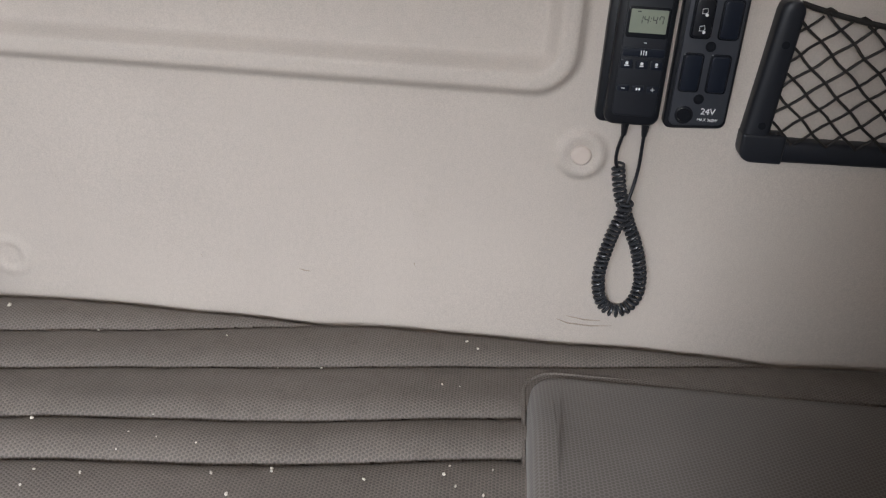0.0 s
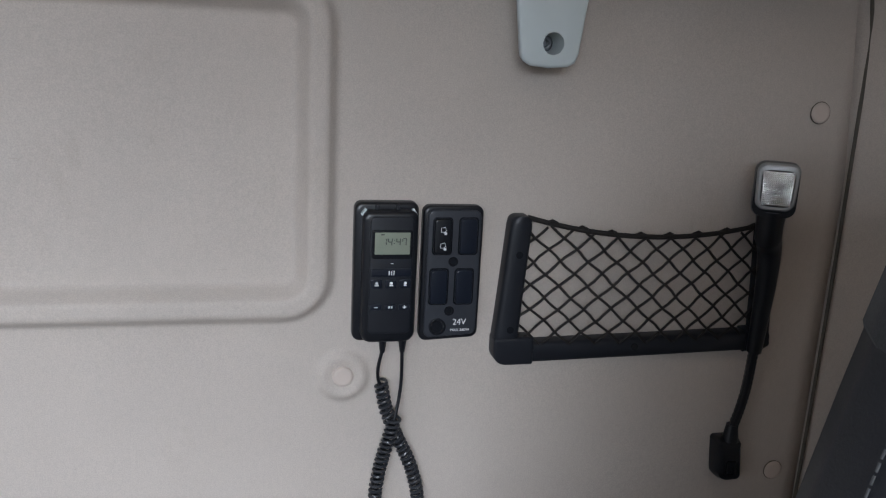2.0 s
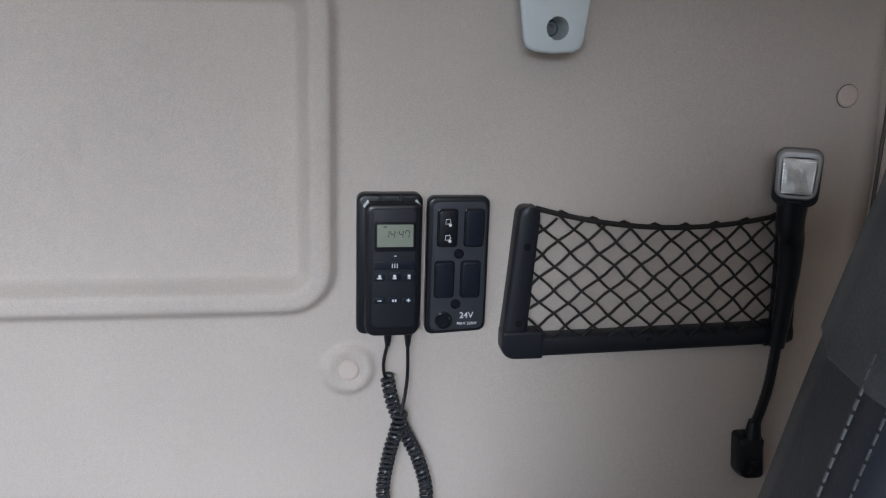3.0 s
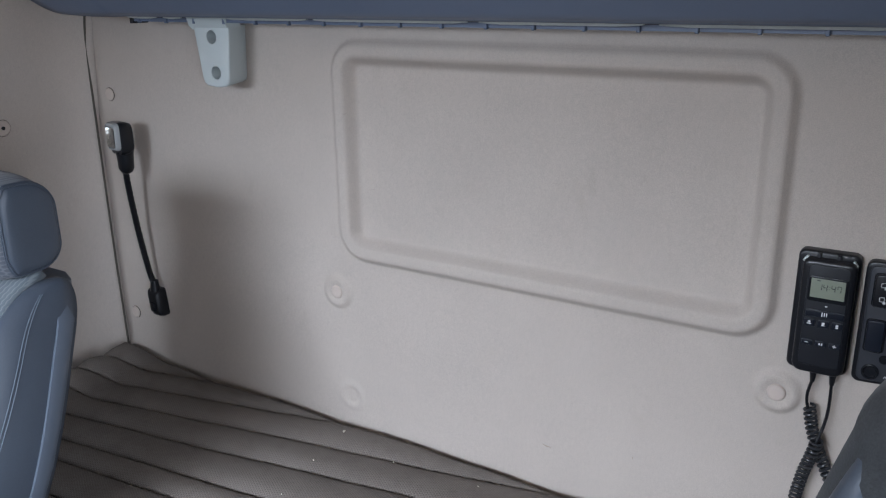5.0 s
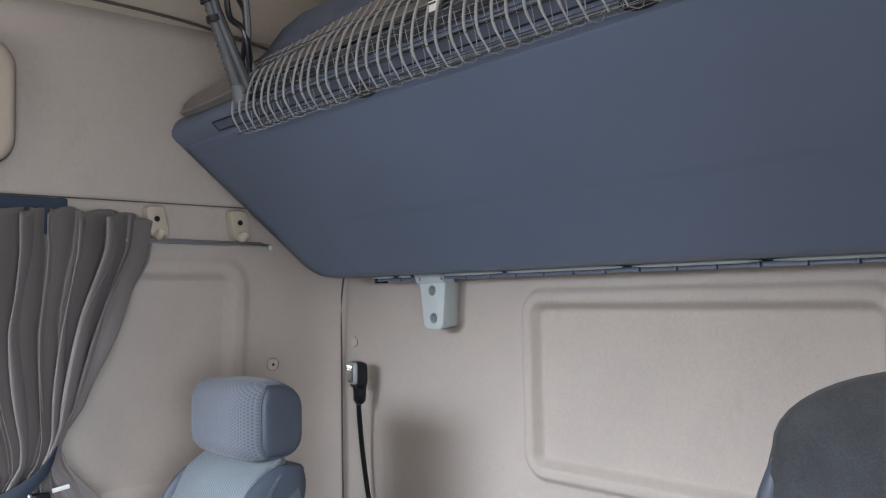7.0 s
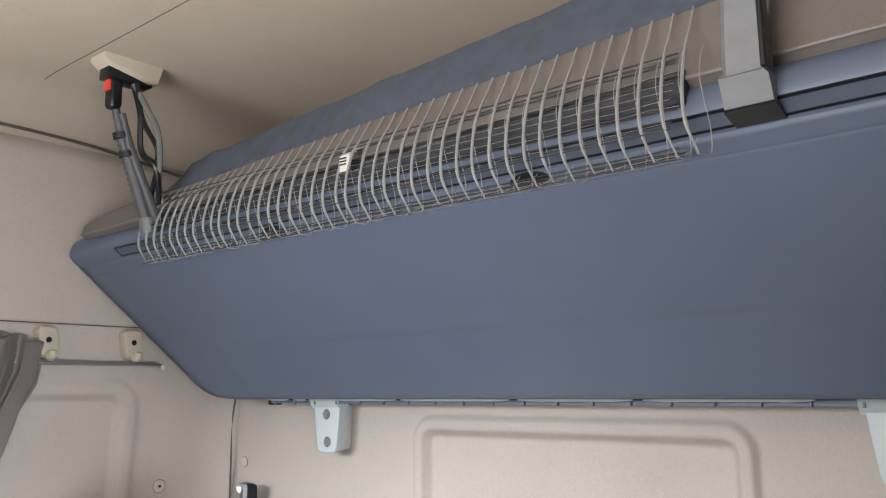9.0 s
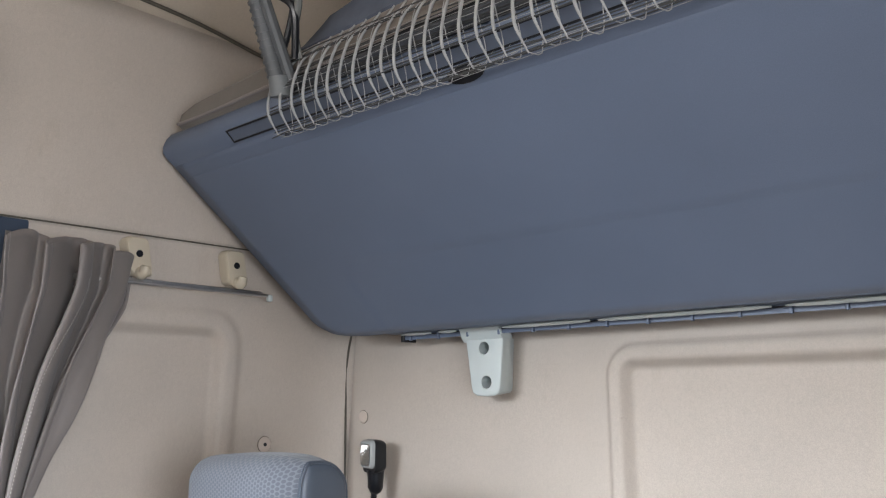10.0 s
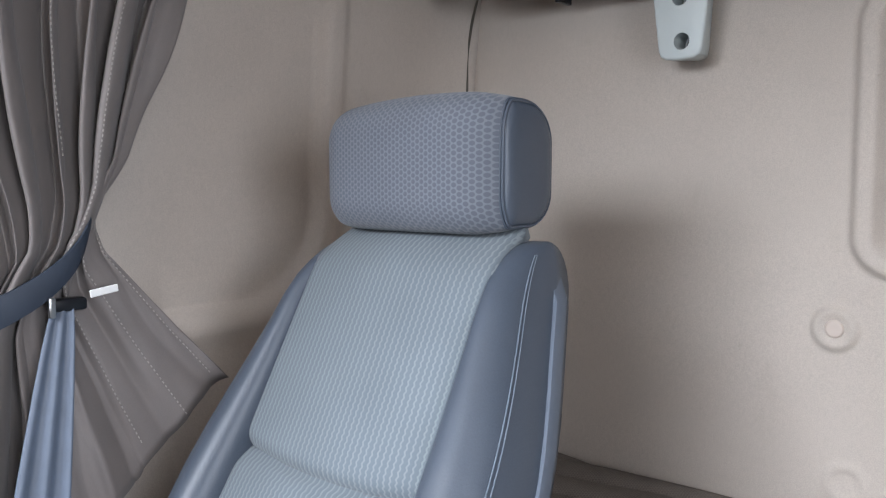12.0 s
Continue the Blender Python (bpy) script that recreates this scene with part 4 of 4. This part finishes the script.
        for x, q in ((0.1295, 1.03), (0.1330, 1.008)):
            part("headrest_piping", tube([(sign * x - 0.003, mid.y + (b - mid.y) * q, mid.z + (c - mid.z) * q) for a, b, c in edge], 0.0018, 6, closed=True), LEATHER, s)
        part("headrest_post", tube([(sign * 0.07, -0.05, 0.86), (sign * 0.07, -0.045, 0.96)], 0.007), BLACK, s)
    c = part("seat_cushion", cushion(0.5, 0.5, 0.16, 0.05), PAD_FABRIC, s)
    c.location = (0, -0.6, 0.34)
    part("seat_base", block(-0.2, 0.2, -0.75, -0.4, -0.1, 0.30, 0.02), DARK, s)
    return s


left_seat = seat("passenger_seat", "blue-grey passenger seat with honeycomb fabric and leatherette bolsters", SEAT_FABRIC, PANEL_FABRIC, 0.006)
left_seat.location = (-0.707, -0.423, 0.008)

# ---- driver seat: one high back with its headrest in one piece ----
DARK_LEATHER = Mat("dark_worn_leatherette", (0.018, 0.021, 0.028), 0.5, 0, 0.25).vary(7, 0.15, 500, 0.1)
DARK_LEATHER = DARK_LEATHER.bump(DARK_LEATHER.noise(500, 3), 0.35, 0.0006).bump(DARK_LEATHER.noise(18, 3), 0.2, 0.004).m
GREY_THREAD = Mat("grey_thread", (0.09, 0.095, 0.10), 0.8).vary(60, 0.1).m


def high_back_half(z):
    """Half width of the back at z over the cab floor's datum."""
    if z > 1.145:
        return 0.170 - 0.105 * (1 - math.sqrt(max(0.0, 1 - ((z - 1.145) / 0.056) ** 2)))
    d = 1.145 - z
    return min(0.170 + 0.29 * d - 0.22 * d * d, 0.27)


def high_back_seat():
    s = thing("driver_seat", 0.712, -0.735, 0, "dark worn driver seat with a high one-piece grey fabric back", "seat", "front seats")
    heights = [0.44, 0.5, 0.6, 0.7, 0.8, 0.88, 0.95, 1.0, 1.06, 1.10, 1.125] + [1.145 + 0.0555 * math.sin(radians(a)) for a in range(0, 91, 9)]
    rings = []
    for z in heights:
        h = high_back_half(z)
        k = 1 if z < 1.145 else max(0.15, math.sqrt(max(0, 1 - ((z - 1.145) / 0.056) ** 2)))  # rolls over at the top
        rings.append([(sx * (h - i), y, z) for sx, way in ((-1, 1), (1, -1)) for i, y in ((0.05, 0.045 + 0.045 * k), (0.023, 0.045 + 0.036 * k), (0.008, 0.045 + 0.01 * k), (0.001, 0.035 - 0.012 * k), (0.0, 0.035 - 0.026 * k), (0.006, 0.035 - 0.036 * k))[::way]])
    part("back_shell", loft(rings), DARK_LEATHER, s, "dark leatherette side of the back", crease=0)

    rings = []
    for z in [1.085, 1.09] + [q for q in heights if q > 1.1]:
        h = high_back_half(z) + (0.0012 if z > 1.086 else -0.002)
        k = 1 if z < 1.145 else max(0.15, math.sqrt(max(0, 1 - ((z - 1.145) / 0.056) ** 2)))
        rings.append([(sx * (h - i), y, z + 0.002 * (1 - k)) for sx, way in ((-1, 1), (1, -1)) for i, y in ((0.05, 0.046 + 0.045 * k), (0.023, 0.046 + 0.036 * k), (0.008, 0.046 + 0.01 * k), (0.001, 0.035 - 0.012 * k), (0.0, 0.035 - 0.030 * k), (0.012, 0.032 - 0.046 * k), (0.04, 0.032 - 0.052 * k))[::way]])
    part("head_cover", loft(rings), DRIVER_FABRIC, s, "worn grey fabric over the top of the back", crease=0)

    def front(u, z):
        h = high_back_half(z) - 0.010
        roll = step(1.11, 1.201, z)
        y = -0.004 - 0.012 * (1 - u * u) + 0.052 * roll ** 2.2 - 0.004 * noise.noise((u * 2, z * 5, 3)) - 0.0015 * noise.noise((u * 9, z * 18, 3))
        return Vector((u * h, y + 0.006 * abs(u) ** 6, z + 0.006 * roll))
    bm = sheet(ticks(-1, 1, 0.08), ticks(0.5, 1.15, 0.02, (1.09, 1.15, 0.006)), front)
    solid(part("backrest_panel", bm, DRIVER_FABRIC, s, "worn grey fabric front", crease=0), 0.016, 0)
    for sign in (-1, 1):
        pts = [(sign * (high_back_half(z) - 0.013), -0.007 + 0.030 * step(1.12, 1.2, z), z) for z in np.arange(0.5, 1.15, 0.015)]
        part("bolster", tube(pts, [0.0115 * (0.4 + 0.6 * step(1.185, 1.08, p[2])) for p in pts], 12), LEATHER, s, "blue-grey leatherette edge roll")
        for y, i in ((0.012, 0.0003), (0.026, 0.0008)):
            bm = bmesh.new()
            z = 0.52
            while z < 1.1:
                tube([(sign * (high_back_half(z + q) - i), y, z + q) for q in (0, 0.0038)], 0.0006, 4, bm)
                z += 0.0052
            part("top_stitch", bm, GREY_THREAD, s, "pale double stitching")
    c = part("seat_cushion", cushion(0.5, 0.48, 0.16, 0.05), DRIVER_FABRIC, s)
    c.location = (0, -0.33, 0.43)
    part("seat_base", block(-0.2, 0.2, -0.5, -0.12, -0.1, 0.36, 0.02), DARK, s)
    return s


high_back_seat()

# ---- bunk controls on the rear liner ----
WHITE = Mat("white_print", (0.75, 0.76, 0.76), 0.6).vary(90, 0.05).m
LCD = Mat("lcd_glass", (0.24, 0.265, 0.21), 0.25).vary(30, 0.06).m
INK = Mat("lcd_ink", (0.03, 0.035, 0.03), 0.5).vary(60, 0.05).m
GLOSS = Mat("gloss_black", (0.012, 0.013, 0.016), 0.18).vary(30, 0.1).m
KEY = Mat("navy_black_key", (0.010, 0.013, 0.021), 0.28).vary(30, 0.1).m


def lettering(text, size, parent, x, y, z, material, name="lettering"):
    curve = bpy.data.curves.new("text", "FONT")
    curve.body, curve.size, curve.extrude = text, size, 0.0003
    curve.align_x, curve.align_y = "CENTER", "CENTER"
    tmp = new("text", curve)
    bpy.context.view_layer.update()
    me = bpy.data.meshes.new_from_object(tmp.evaluated_get(bpy.context.evaluated_depsgraph_get()))
    bpy.data.objects.remove(tmp)
    me.transform(pose(x, y, z, 90, 0, 0))
    me.materials.clear()
    me.materials.append(material)
    ob = new(name, me)
    ob.parent = parent
    return ob


def pad_at(name, parent, x, z, w, h, y0, y1, material, r=0.002, bevel=0.001, label=""):
    return part(name, plate(rounded(w, h, r), y0, y1, bevel, (x, z)), material, parent, label)


ctl = thing("heater_remote", 0.441, 0, 0.933, "black heater remote with a clock display in its cradle", "remote control")
pad_at("cradle", ctl, 0, 0, 0.075, 0.168, 0, -0.016, BLACK, 0.009, 0.004)
part("handset", plate(rounded(0.064, 0.158, [0.008, 0.008, 0.012, 0.012]), -0.012, -0.030, 0.005, (0.003, -0.003)), BLACK, ctl)
for x in (-0.012, 0.012):
    pad_at("cradle_tab", ctl, x, 0.078, 0.005, 0.008, -0.01, -0.020, DARK, 0.001)
for x, turn in ((-0.0275, 35), (0.0315, -35)):
    clip_ = pad_at("corner_clip", ctl, 0, 0, 0.003, 0.009, -0.016, -0.0215, LIGHT_GREY, 0.001, 0.0005, "pale spring clip at the corner")
    clip_.matrix_local = pose(x, 0, 0.0735, 0, turn, 0)
pad_at("face", ctl, 0.004, 0.0, 0.050, 0.140, -0.028, -0.0312, DARK, 0.006, 0.001)
pad_at("screen_bezel", ctl, 0.0045, 0.038, 0.047, 0.034, -0.029, -0.0325, GLOSS, 0.003)
pad_at("screen", ctl, 0.0045, 0.0395, 0.041, 0.026, -0.031, -0.0332, LCD, 0.001, 0.0005, "grey-green LCD reading 14:47")
SEGMENTS = {"1": "bc", "4": "bcfg", "7": "abcf"}
PLACES = {"a": (0, 0.0042, 0), "b": (0.0022, 0.0021, 1), "c": (0.0022, -0.0021, 1), "f": (-0.0022, 0.0021, 1), "g": (0, 0, 0)}
for digit, x in (("1", -0.0050), ("4", 0.0015), ("4", 0.0110), ("7", 0.0180)):
    for seg in SEGMENTS[digit]:
        a, b, up = PLACES[seg]
        pad_at("digit_bar", ctl, x + a + 0.10 * b, 0.0415 + b, 0.0009 if up else 0.0038, 0.0036 if up else 0.0009, -0.033, -0.0337, INK, 0.0003, 0.0002)
for b in (0.0018, -0.0018):
    pad_at("digit_dot", ctl, 0.0064 + 0.1 * b, 0.0415 + b, 0.0009, 0.0009, -0.033, -0.0337, INK, 0.0003, 0.0002)
pad_at("lcd_mark", ctl, -0.007, 0.050, 0.004, 0.0012, -0.033, -0.0338, INK, 0.0003, 0.0002)
pad_at("led", ctl, 0.005, 0.0155, 0.003, 0.001, -0.031, -0.0316, WHITE, 0.0003, 0.0002)
pad_at("key", ctl, 0.0045, 0.0045, 0.047, 0.0095, -0.030, -0.0328, KEY, 0.002)
for k in (-0.0028, 0, 0.0028):
    pad_at("symbol", ctl, 0.0045 + k, 0.0045, 0.0012, 0.0055, -0.0325, -0.0332, WHITE, 0.0004, 0.0002)
for i, x in enumerate((-0.0125, 0.0045, 0.0210)):
    pad_at("key", ctl, x, -0.009, 0.0135, 0.0105, -0.030, -0.0328, KEY, 0.002)
    pad_at("symbol", ctl, x, -0.0105, 0.0055 - 0.001 * i, 0.0013, -0.0325, -0.0332, WHITE, 0.0004, 0.0002)
    pad_at("symbol", ctl, x, -0.0078, 0.0035, 0.0035, -0.0325, -0.0332, WHITE, 0.0015, 0.0002)
    pad_at("key", ctl, x, -0.037, 0.0135, 0.0075, -0.030, -0.0328, KEY, 0.002)
pad_at("symbol", ctl, -0.0125, -0.037, 0.0045, 0.0011, -0.0325, -0.0332, WHITE, 0.0004, 0.0002)
for x in (0.003, 0.006):
    pad_at("symbol", ctl, x, -0.037, 0.002, 0.003, -0.0325, -0.0332, WHITE, 0.0006, 0.0002)
pad_at("symbol", ctl, 0.021, -0.037, 0.0045, 0.0011, -0.0325, -0.0332, WHITE, 0.0004, 0.0002)
pad_at("symbol", ctl, 0.021, -0.037, 0.0011, 0.0045, -0.0325, -0.0332, WHITE, 0.0004, 0.0002)
for x in (-0.001, 0.023):
    part("cable_boot", tube([(x, -0.018, -0.080), (x, -0.018, -0.098)], [0.0055, 0.003], 10), BLACK, ctl)

# coiled lead between the two boots
cord = thing("coiled_cord", 0.44, -0.018, 0.835, "black coiled remote lead hanging in a loop", "cord")
lead = smooth_path([(0.44, -0.018, 0.838), (0.436, -0.016, 0.815), (0.437, -0.014, 0.798), (0.443, -0.014, 0.785)])
part("lead", tube([p - Vector((0.44, -0.018, 0.835)) for p in lead], 0.0021, 8), BLACK, cord)
lead = smooth_path([(0.464, -0.018, 0.838), (0.4645, -0.018, 0.80), (0.462, -0.020, 0.775), (0.457, -0.024, 0.75)])
part("lead", tube([p - Vector((0.44, -0.018, 0.835)) for p in lead], 0.0021, 8), BLACK, cord)
axis = smooth_path([(0.440, -0.012, 0.795), (0.448, -0.012, 0.758), (0.462, -0.011, 0.722), (0.481, -0.011, 0.68), (0.492, -0.012, 0.635), (0.486, -0.013, 0.602), (0.466, -0.014, 0.588), (0.446, -0.015, 0.602), (0.437, -0.016, 0.64), (0.443, -0.018, 0.69), (0.452, -0.022, 0.728), (0.457, -0.024, 0.752)], 40)
length = [0.0]
for a, b in zip(axis, axis[1:]):
    length.append(length[-1] + (b - a).length)
turns, per = 58, 14
helix = []
for i in range(turns * per):
    d = length[-1] * i / (turns * per)
    k = min(len(length) - 2, int(np.searchsorted(length, d, side="right")) - 1)
    f = (d - length[k]) / max(1e-9, length[k + 1] - length[k])
    p = axis[k].lerp(axis[k + 1], f)
    way = (axis[k + 1] - axis[k]).normalized()
    n1 = Vector((0, 1, 0))
    n2 = way.cross(n1).normalized()
    a = 2 * math.pi * i / per
    helix.append(p + (n1 * math.cos(a) + n2 * math.sin(a)) * 0.0072 - Vector((0.44, -0.018, 0.835)))
part("coil", tube(helix, 0.00195, 6), Mat("coil_rubber", (0.03, 0.032, 0.037), 0.3).vary(40, 0.1).m, cord)

sw = thing("switch_panel", 0.521, 0, 0.931, "dark grey switch panel with rocker switches and a 24V socket", "switch panel")
out = [(x, z - (0.003 if z < 0 and x < 0.008 else 0)) for x, z in rounded(0.073, 0.164, 0.009)]
part("frame", plate(out, 0, -0.013, 0.003), BLACK, sw)
part("face", plate([(x * 0.88, z * 0.94) for x, z in out], -0.010, -0.0155, 0.0015, (0.001, 0)), Mat("grey_panel_plastic", (0.034, 0.037, 0.045), 0.36).vary(30, 0.1).m, sw, "slate grey raised face")
for x, z, live in ((-0.0135, 0.046, 1), (0.018, 0.046, 0), (-0.0155, -0.016, 0), (0.0155, -0.016, 0)):
    pad_at("switch_well", sw, x, z, 0.0245, 0.046, -0.0145, -0.0160, GLOSS, 0.005, 0.0005)
    sw_part = pad_at("rocker", sw, x, z, 0.0205, 0.0425, -0.0155, -0.0185 if not live else -0.0205, KEY if not live else BLACK, 0.004, 0.0015)
    if live:
        for dz in (0.008, -0.011):
            part("symbol", tube([(x + a, -0.0212, z + dz + b) for a, b in ((-0.003, -0.002), (-0.003, 0.003), (0.002, 0.004), (0.003, 0.0), (0.001, -0.002))], 0.0004, 5, closed=True), WHITE, sw_part)
            pad_at("symbol", sw_part, x + 0.0025, z + dz - 0.0035, 0.0035, 0.0035, -0.0203, -0.0210, WHITE, 0.0015, 0.0002)
for x, z in ((0.001, 0.015), (-0.001, -0.0465)):
    ring = lambda r, y: [(x + r * math.cos(a), y, z + r * math.sin(a)) for a in np.linspace(0, 2 * math.pi, 16, endpoint=False)]
    part("screw", loft([ring(0.006, -0.0150), ring(0.006, -0.0165), ring(0.0042, -0.0165), ring(0.0038, -0.0157), ring(0.002, -0.0157)]), GLOSS, sw)
ring = lambda r, y: [(-0.015 + r * math.cos(a), y, -0.066 + r * math.sin(a)) for a in np.linspace(0, 2 * math.pi, 24, endpoint=False)]
part("socket", loft([ring(0.0105, -0.0150), ring(0.0105, -0.018), ring(0.0085, -0.0185), ring(0.007, -0.0165), ring(0.003, -0.0160)]), GLOSS, sw, "round black 24V socket")
lettering("24V", 0.0105, sw, 0.0125, -0.0159, -0.061, WHITE)
lettering("MAX 360W", 0.0048, sw, 0.0135, -0.0159, -0.071, WHITE)

# ---- net pocket ----
net = thing("net_pocket", 0.76, 0, 0.91, "black plastic framed elastic net pocket on the rear liner", "net pocket")


def flat_bar(points, w, d):
    """A rounded flat bar through points in the x, z plane, w wide in that plane and d deep from the liner."""
    pts = [Vector(p) for p in points]
    rings = []
    for k, p in enumerate(pts):
        way = (pts[min(k + 1, len(pts) - 1)] - pts[max(k - 1, 0)]).normalized()
        across = Vector((way.z, 0, -way.x))
        wide = w[k] if isinstance(w, (list, tuple)) else w
        rings.append([p + across * (a * wide) + Vector((0, -b * d, 0)) for a, b in ((-0.5, 0), (-0.5, 0.72), (-0.44, 0.9), (-0.30, 1.0), (0.30, 1.0), (0.44, 0.9), (0.5, 0.72), (0.5, 0))])
    return loft(rings)


part("side_bar", flat_bar([(-0.1560, 0, 0.0925), (-0.1560, 0, 0.0905), (-0.1562, 0, 0.087), (-0.1565, 0, 0.08), (-0.162, 0, 0.0), (-0.1662, 0, -0.062)], [0.012, 0.020, 0.0255, 0.028, 0.029, 0.031], 0.022), DARK, net, crease=50)
part("corner", plate([(x, z) for x, z in rounded(0.052, 0.036, [0.002, 0.002, 0.017, 0.002], 8)], 0, -0.023, 0.004, (-0.1565, -0.0785)), DARK, net)
part("bottom_bar", flat_bar([(-0.132, 0, -0.0815), (0.0, 0, -0.079), (0.168, 0, -0.0752)], 0.027, 0.021), DARK, net, crease=50)
part("corner", flat_bar([(0.163, 0, -0.0752), (0.188, 0, -0.0737), (0.197, 0, -0.073)], [0.031, 0.031, 0.022], 0.023), DARK, net, crease=50)
part("side_bar", flat_bar([(0.187, 0, -0.07), (0.183, 0, 0.0), (0.177, 0, 0.080), (0.1768, 0, 0.088)], [0.024, 0.023, 0.022, 0.014], 0.022), DARK, net, crease=50)
for x, z in ((-0.158, 0.045), (-0.163, -0.05), (0.005, -0.077)):
    part("screw", tube([(x, -0.019, z), (x, -0.0228, z)], 0.0044, 12), GLOSS, net)


def net_top(x):
    return 0.088 - 0.020 * (1 - ((x - 0.012) / 0.162) ** 2) - 0.003 * (x / 0.16)


NETCORD = Mat("black_brown_cord", (0.013, 0.011, 0.010), 0.7).vary(80, 0.2).m
part("elastic_hem", tube([(x, -0.018 - 0.006 * (1 - ((x - 0.012) / 0.165) ** 2), net_top(x)) for x in np.linspace(-0.150, 0.174, 30)], 0.0032, 8), NETCORD, net)
rnd = random.Random(3)
for sign in (1, -1):
    for k in range(-5, 16):
        x0 = -0.155 + k * 0.035 + rnd.uniform(-0.002, 0.002)
        if sign < 0:
            x0 = -x0 + 0.003
        pts = []
        for i in range(27):
            z = -0.070 + i * 0.0062
            x = x0 + sign * (z + 0.07) * 1.15 + 0.0014 * math.sin(z * 190 + k * 1.3) + 0.0005 * rnd.uniform(-1, 1)
            if -0.156 < x < 0.178 and z < net_top(x) + 0.002:
                pts.append((x, -0.016 - 0.010 * math.sin(math.pi * (x + 0.156) / 0.334) + sign * 0.001, z))
        if len(pts) > 2:
            part("net_strand", tube(pts, 0.0017, 6), NETCORD, net)
for k in range(8):
    x = -0.120 + k * 0.039
    part("hem_loop", tube([(x - 0.007, -0.021, net_top(x)), (x, -0.022, net_top(x) + 0.0035), (x + 0.007, -0.021, net_top(x))], 0.0028, 6), NETCORD, net)

# ---- gooseneck reading lamps ----
LENS = Mat("prismatic_reflector", (0.78, 0.79, 0.78), 0.16, 1.0).vary(60, 0.05).m


RIM = Mat("grey_rim", (0.34, 0.35, 0.35), 0.22).vary(40, 0.05).m


def reading_lamp(base, top, turn_z, stem, sleeve):
    """base: the foot on the liner; top: the middle of the head; stem: places of the gooseneck between them."""
    o = Vector(base)
    r = thing("reading_lamp", *base, "black gooseneck reading lamp with a ribbed clear lens", "reading lamp", "reading lamps")
    m = pose(*(Vector(top) - o), 0, 0, turn_z)

    def shape(w, h, y, taper=0.0, up=0.0):
        return [m @ Vector((a * (1 + taper * b / h), y, b + up)) for a, b in rounded(w, h, min(w, h) * 0.24, 6)]
    head = part("head", loft([shape(0.032, 0.044, 0.022), shape(0.044, 0.058, 0.018), shape(0.051, 0.066, 0.008), shape(0.052, 0.068, -0.004), shape(0.050, 0.066, -0.010)]), BLACK, r)
    part("lens_rim", loft([shape(0.048, 0.058, -0.007, 0.12, 0.004), shape(0.047, 0.057, -0.014, 0.12, 0.004), shape(0.043, 0.053, -0.0185, 0.12, 0.004), shape(0.038, 0.047, -0.0195, 0.12, 0.004)]), RIM, head, "clear grey lens surround")
    part("lens_bed", loft([shape(0.037, 0.044, -0.016, 0.10, 0.003), shape(0.037, 0.044, -0.0198, 0.10, 0.003)]), BLACK, head)

    def prism(u, v):
        # cushion of small square prisms, highest in the middle
        a, b = u * 0.0175 * (1 + 0.05 * v), v * 0.0205
        lift = 0.0007 * abs(math.sin(math.pi * 8 * u) * math.sin(math.pi * 9 * v)) ** 0.6
        return m @ Vector((a, -0.0202 - 0.0022 * (1 - u * u) * (1 - v * v) - lift, b + 0.003))
    part("lens", sheet(np.linspace(-1, 1, 65), np.linspace(-1, 1, 73), prism), LENS, head, "clear lens of small square prisms", crease=20)
    path = smooth_path([m @ Vector((0, 0.006, -0.060))] + [Vector(p) - o for p in stem] + [Vector((0, -0.016, 0.040))], 16)
    part("gooseneck", tube(path, [0.0062 + 0.0008 * (i % 2) for i in range(len(path))], 10), BLACK, r)
    n = int(len(path) * sleeve)
    part("neck_sleeve", tube([m @ Vector((0, 0.006, z)) for z in (-0.028, -0.036, -0.048)] + path[2:n], [0.019, 0.0175, 0.0165] + [0.0162 - 0.0065 * k / (n - 3) for k in range(n - 2)], 14), BLACK, r)
    part("foot_sleeve", tube([Vector((0, -0.016, 0.052)), Vector((0, -0.016, 0.028))], [0.008, 0.0115], 12), BLACK, r)
    part("foot", loft([[(a * k - 0.10 * b, y, b * k) for a, b in rounded(0.037, 0.064, [0.006, 0.006, 0.014, 0.008])] for y, k in ((0.0, 1), (-0.012, 1), (-0.022, 0.9), (-0.026, 0.7))]), BLACK, r)
    part("switch", block(-0.007, 0.007, -0.030, -0.022, -0.018, 0.002, 0.002), GLOSS, r)
    return r


reading_lamp((-0.912, 0, 0.680), (-0.907, -0.058, 1.058), -12, [(-0.918, -0.046, 0.965), (-0.924, -0.032, 0.86), (-0.918, -0.022, 0.76)], 0.16)
reading_lamp((0.925, 0, 0.662), (0.908, -0.060, 1.046), -28, [(0.922, -0.046, 0.965), (0.928, -0.040, 0.92), (0.931, -0.034, 0.875), (0.933, -0.028, 0.82), (0.933, -0.022, 0.76)], 0.66)
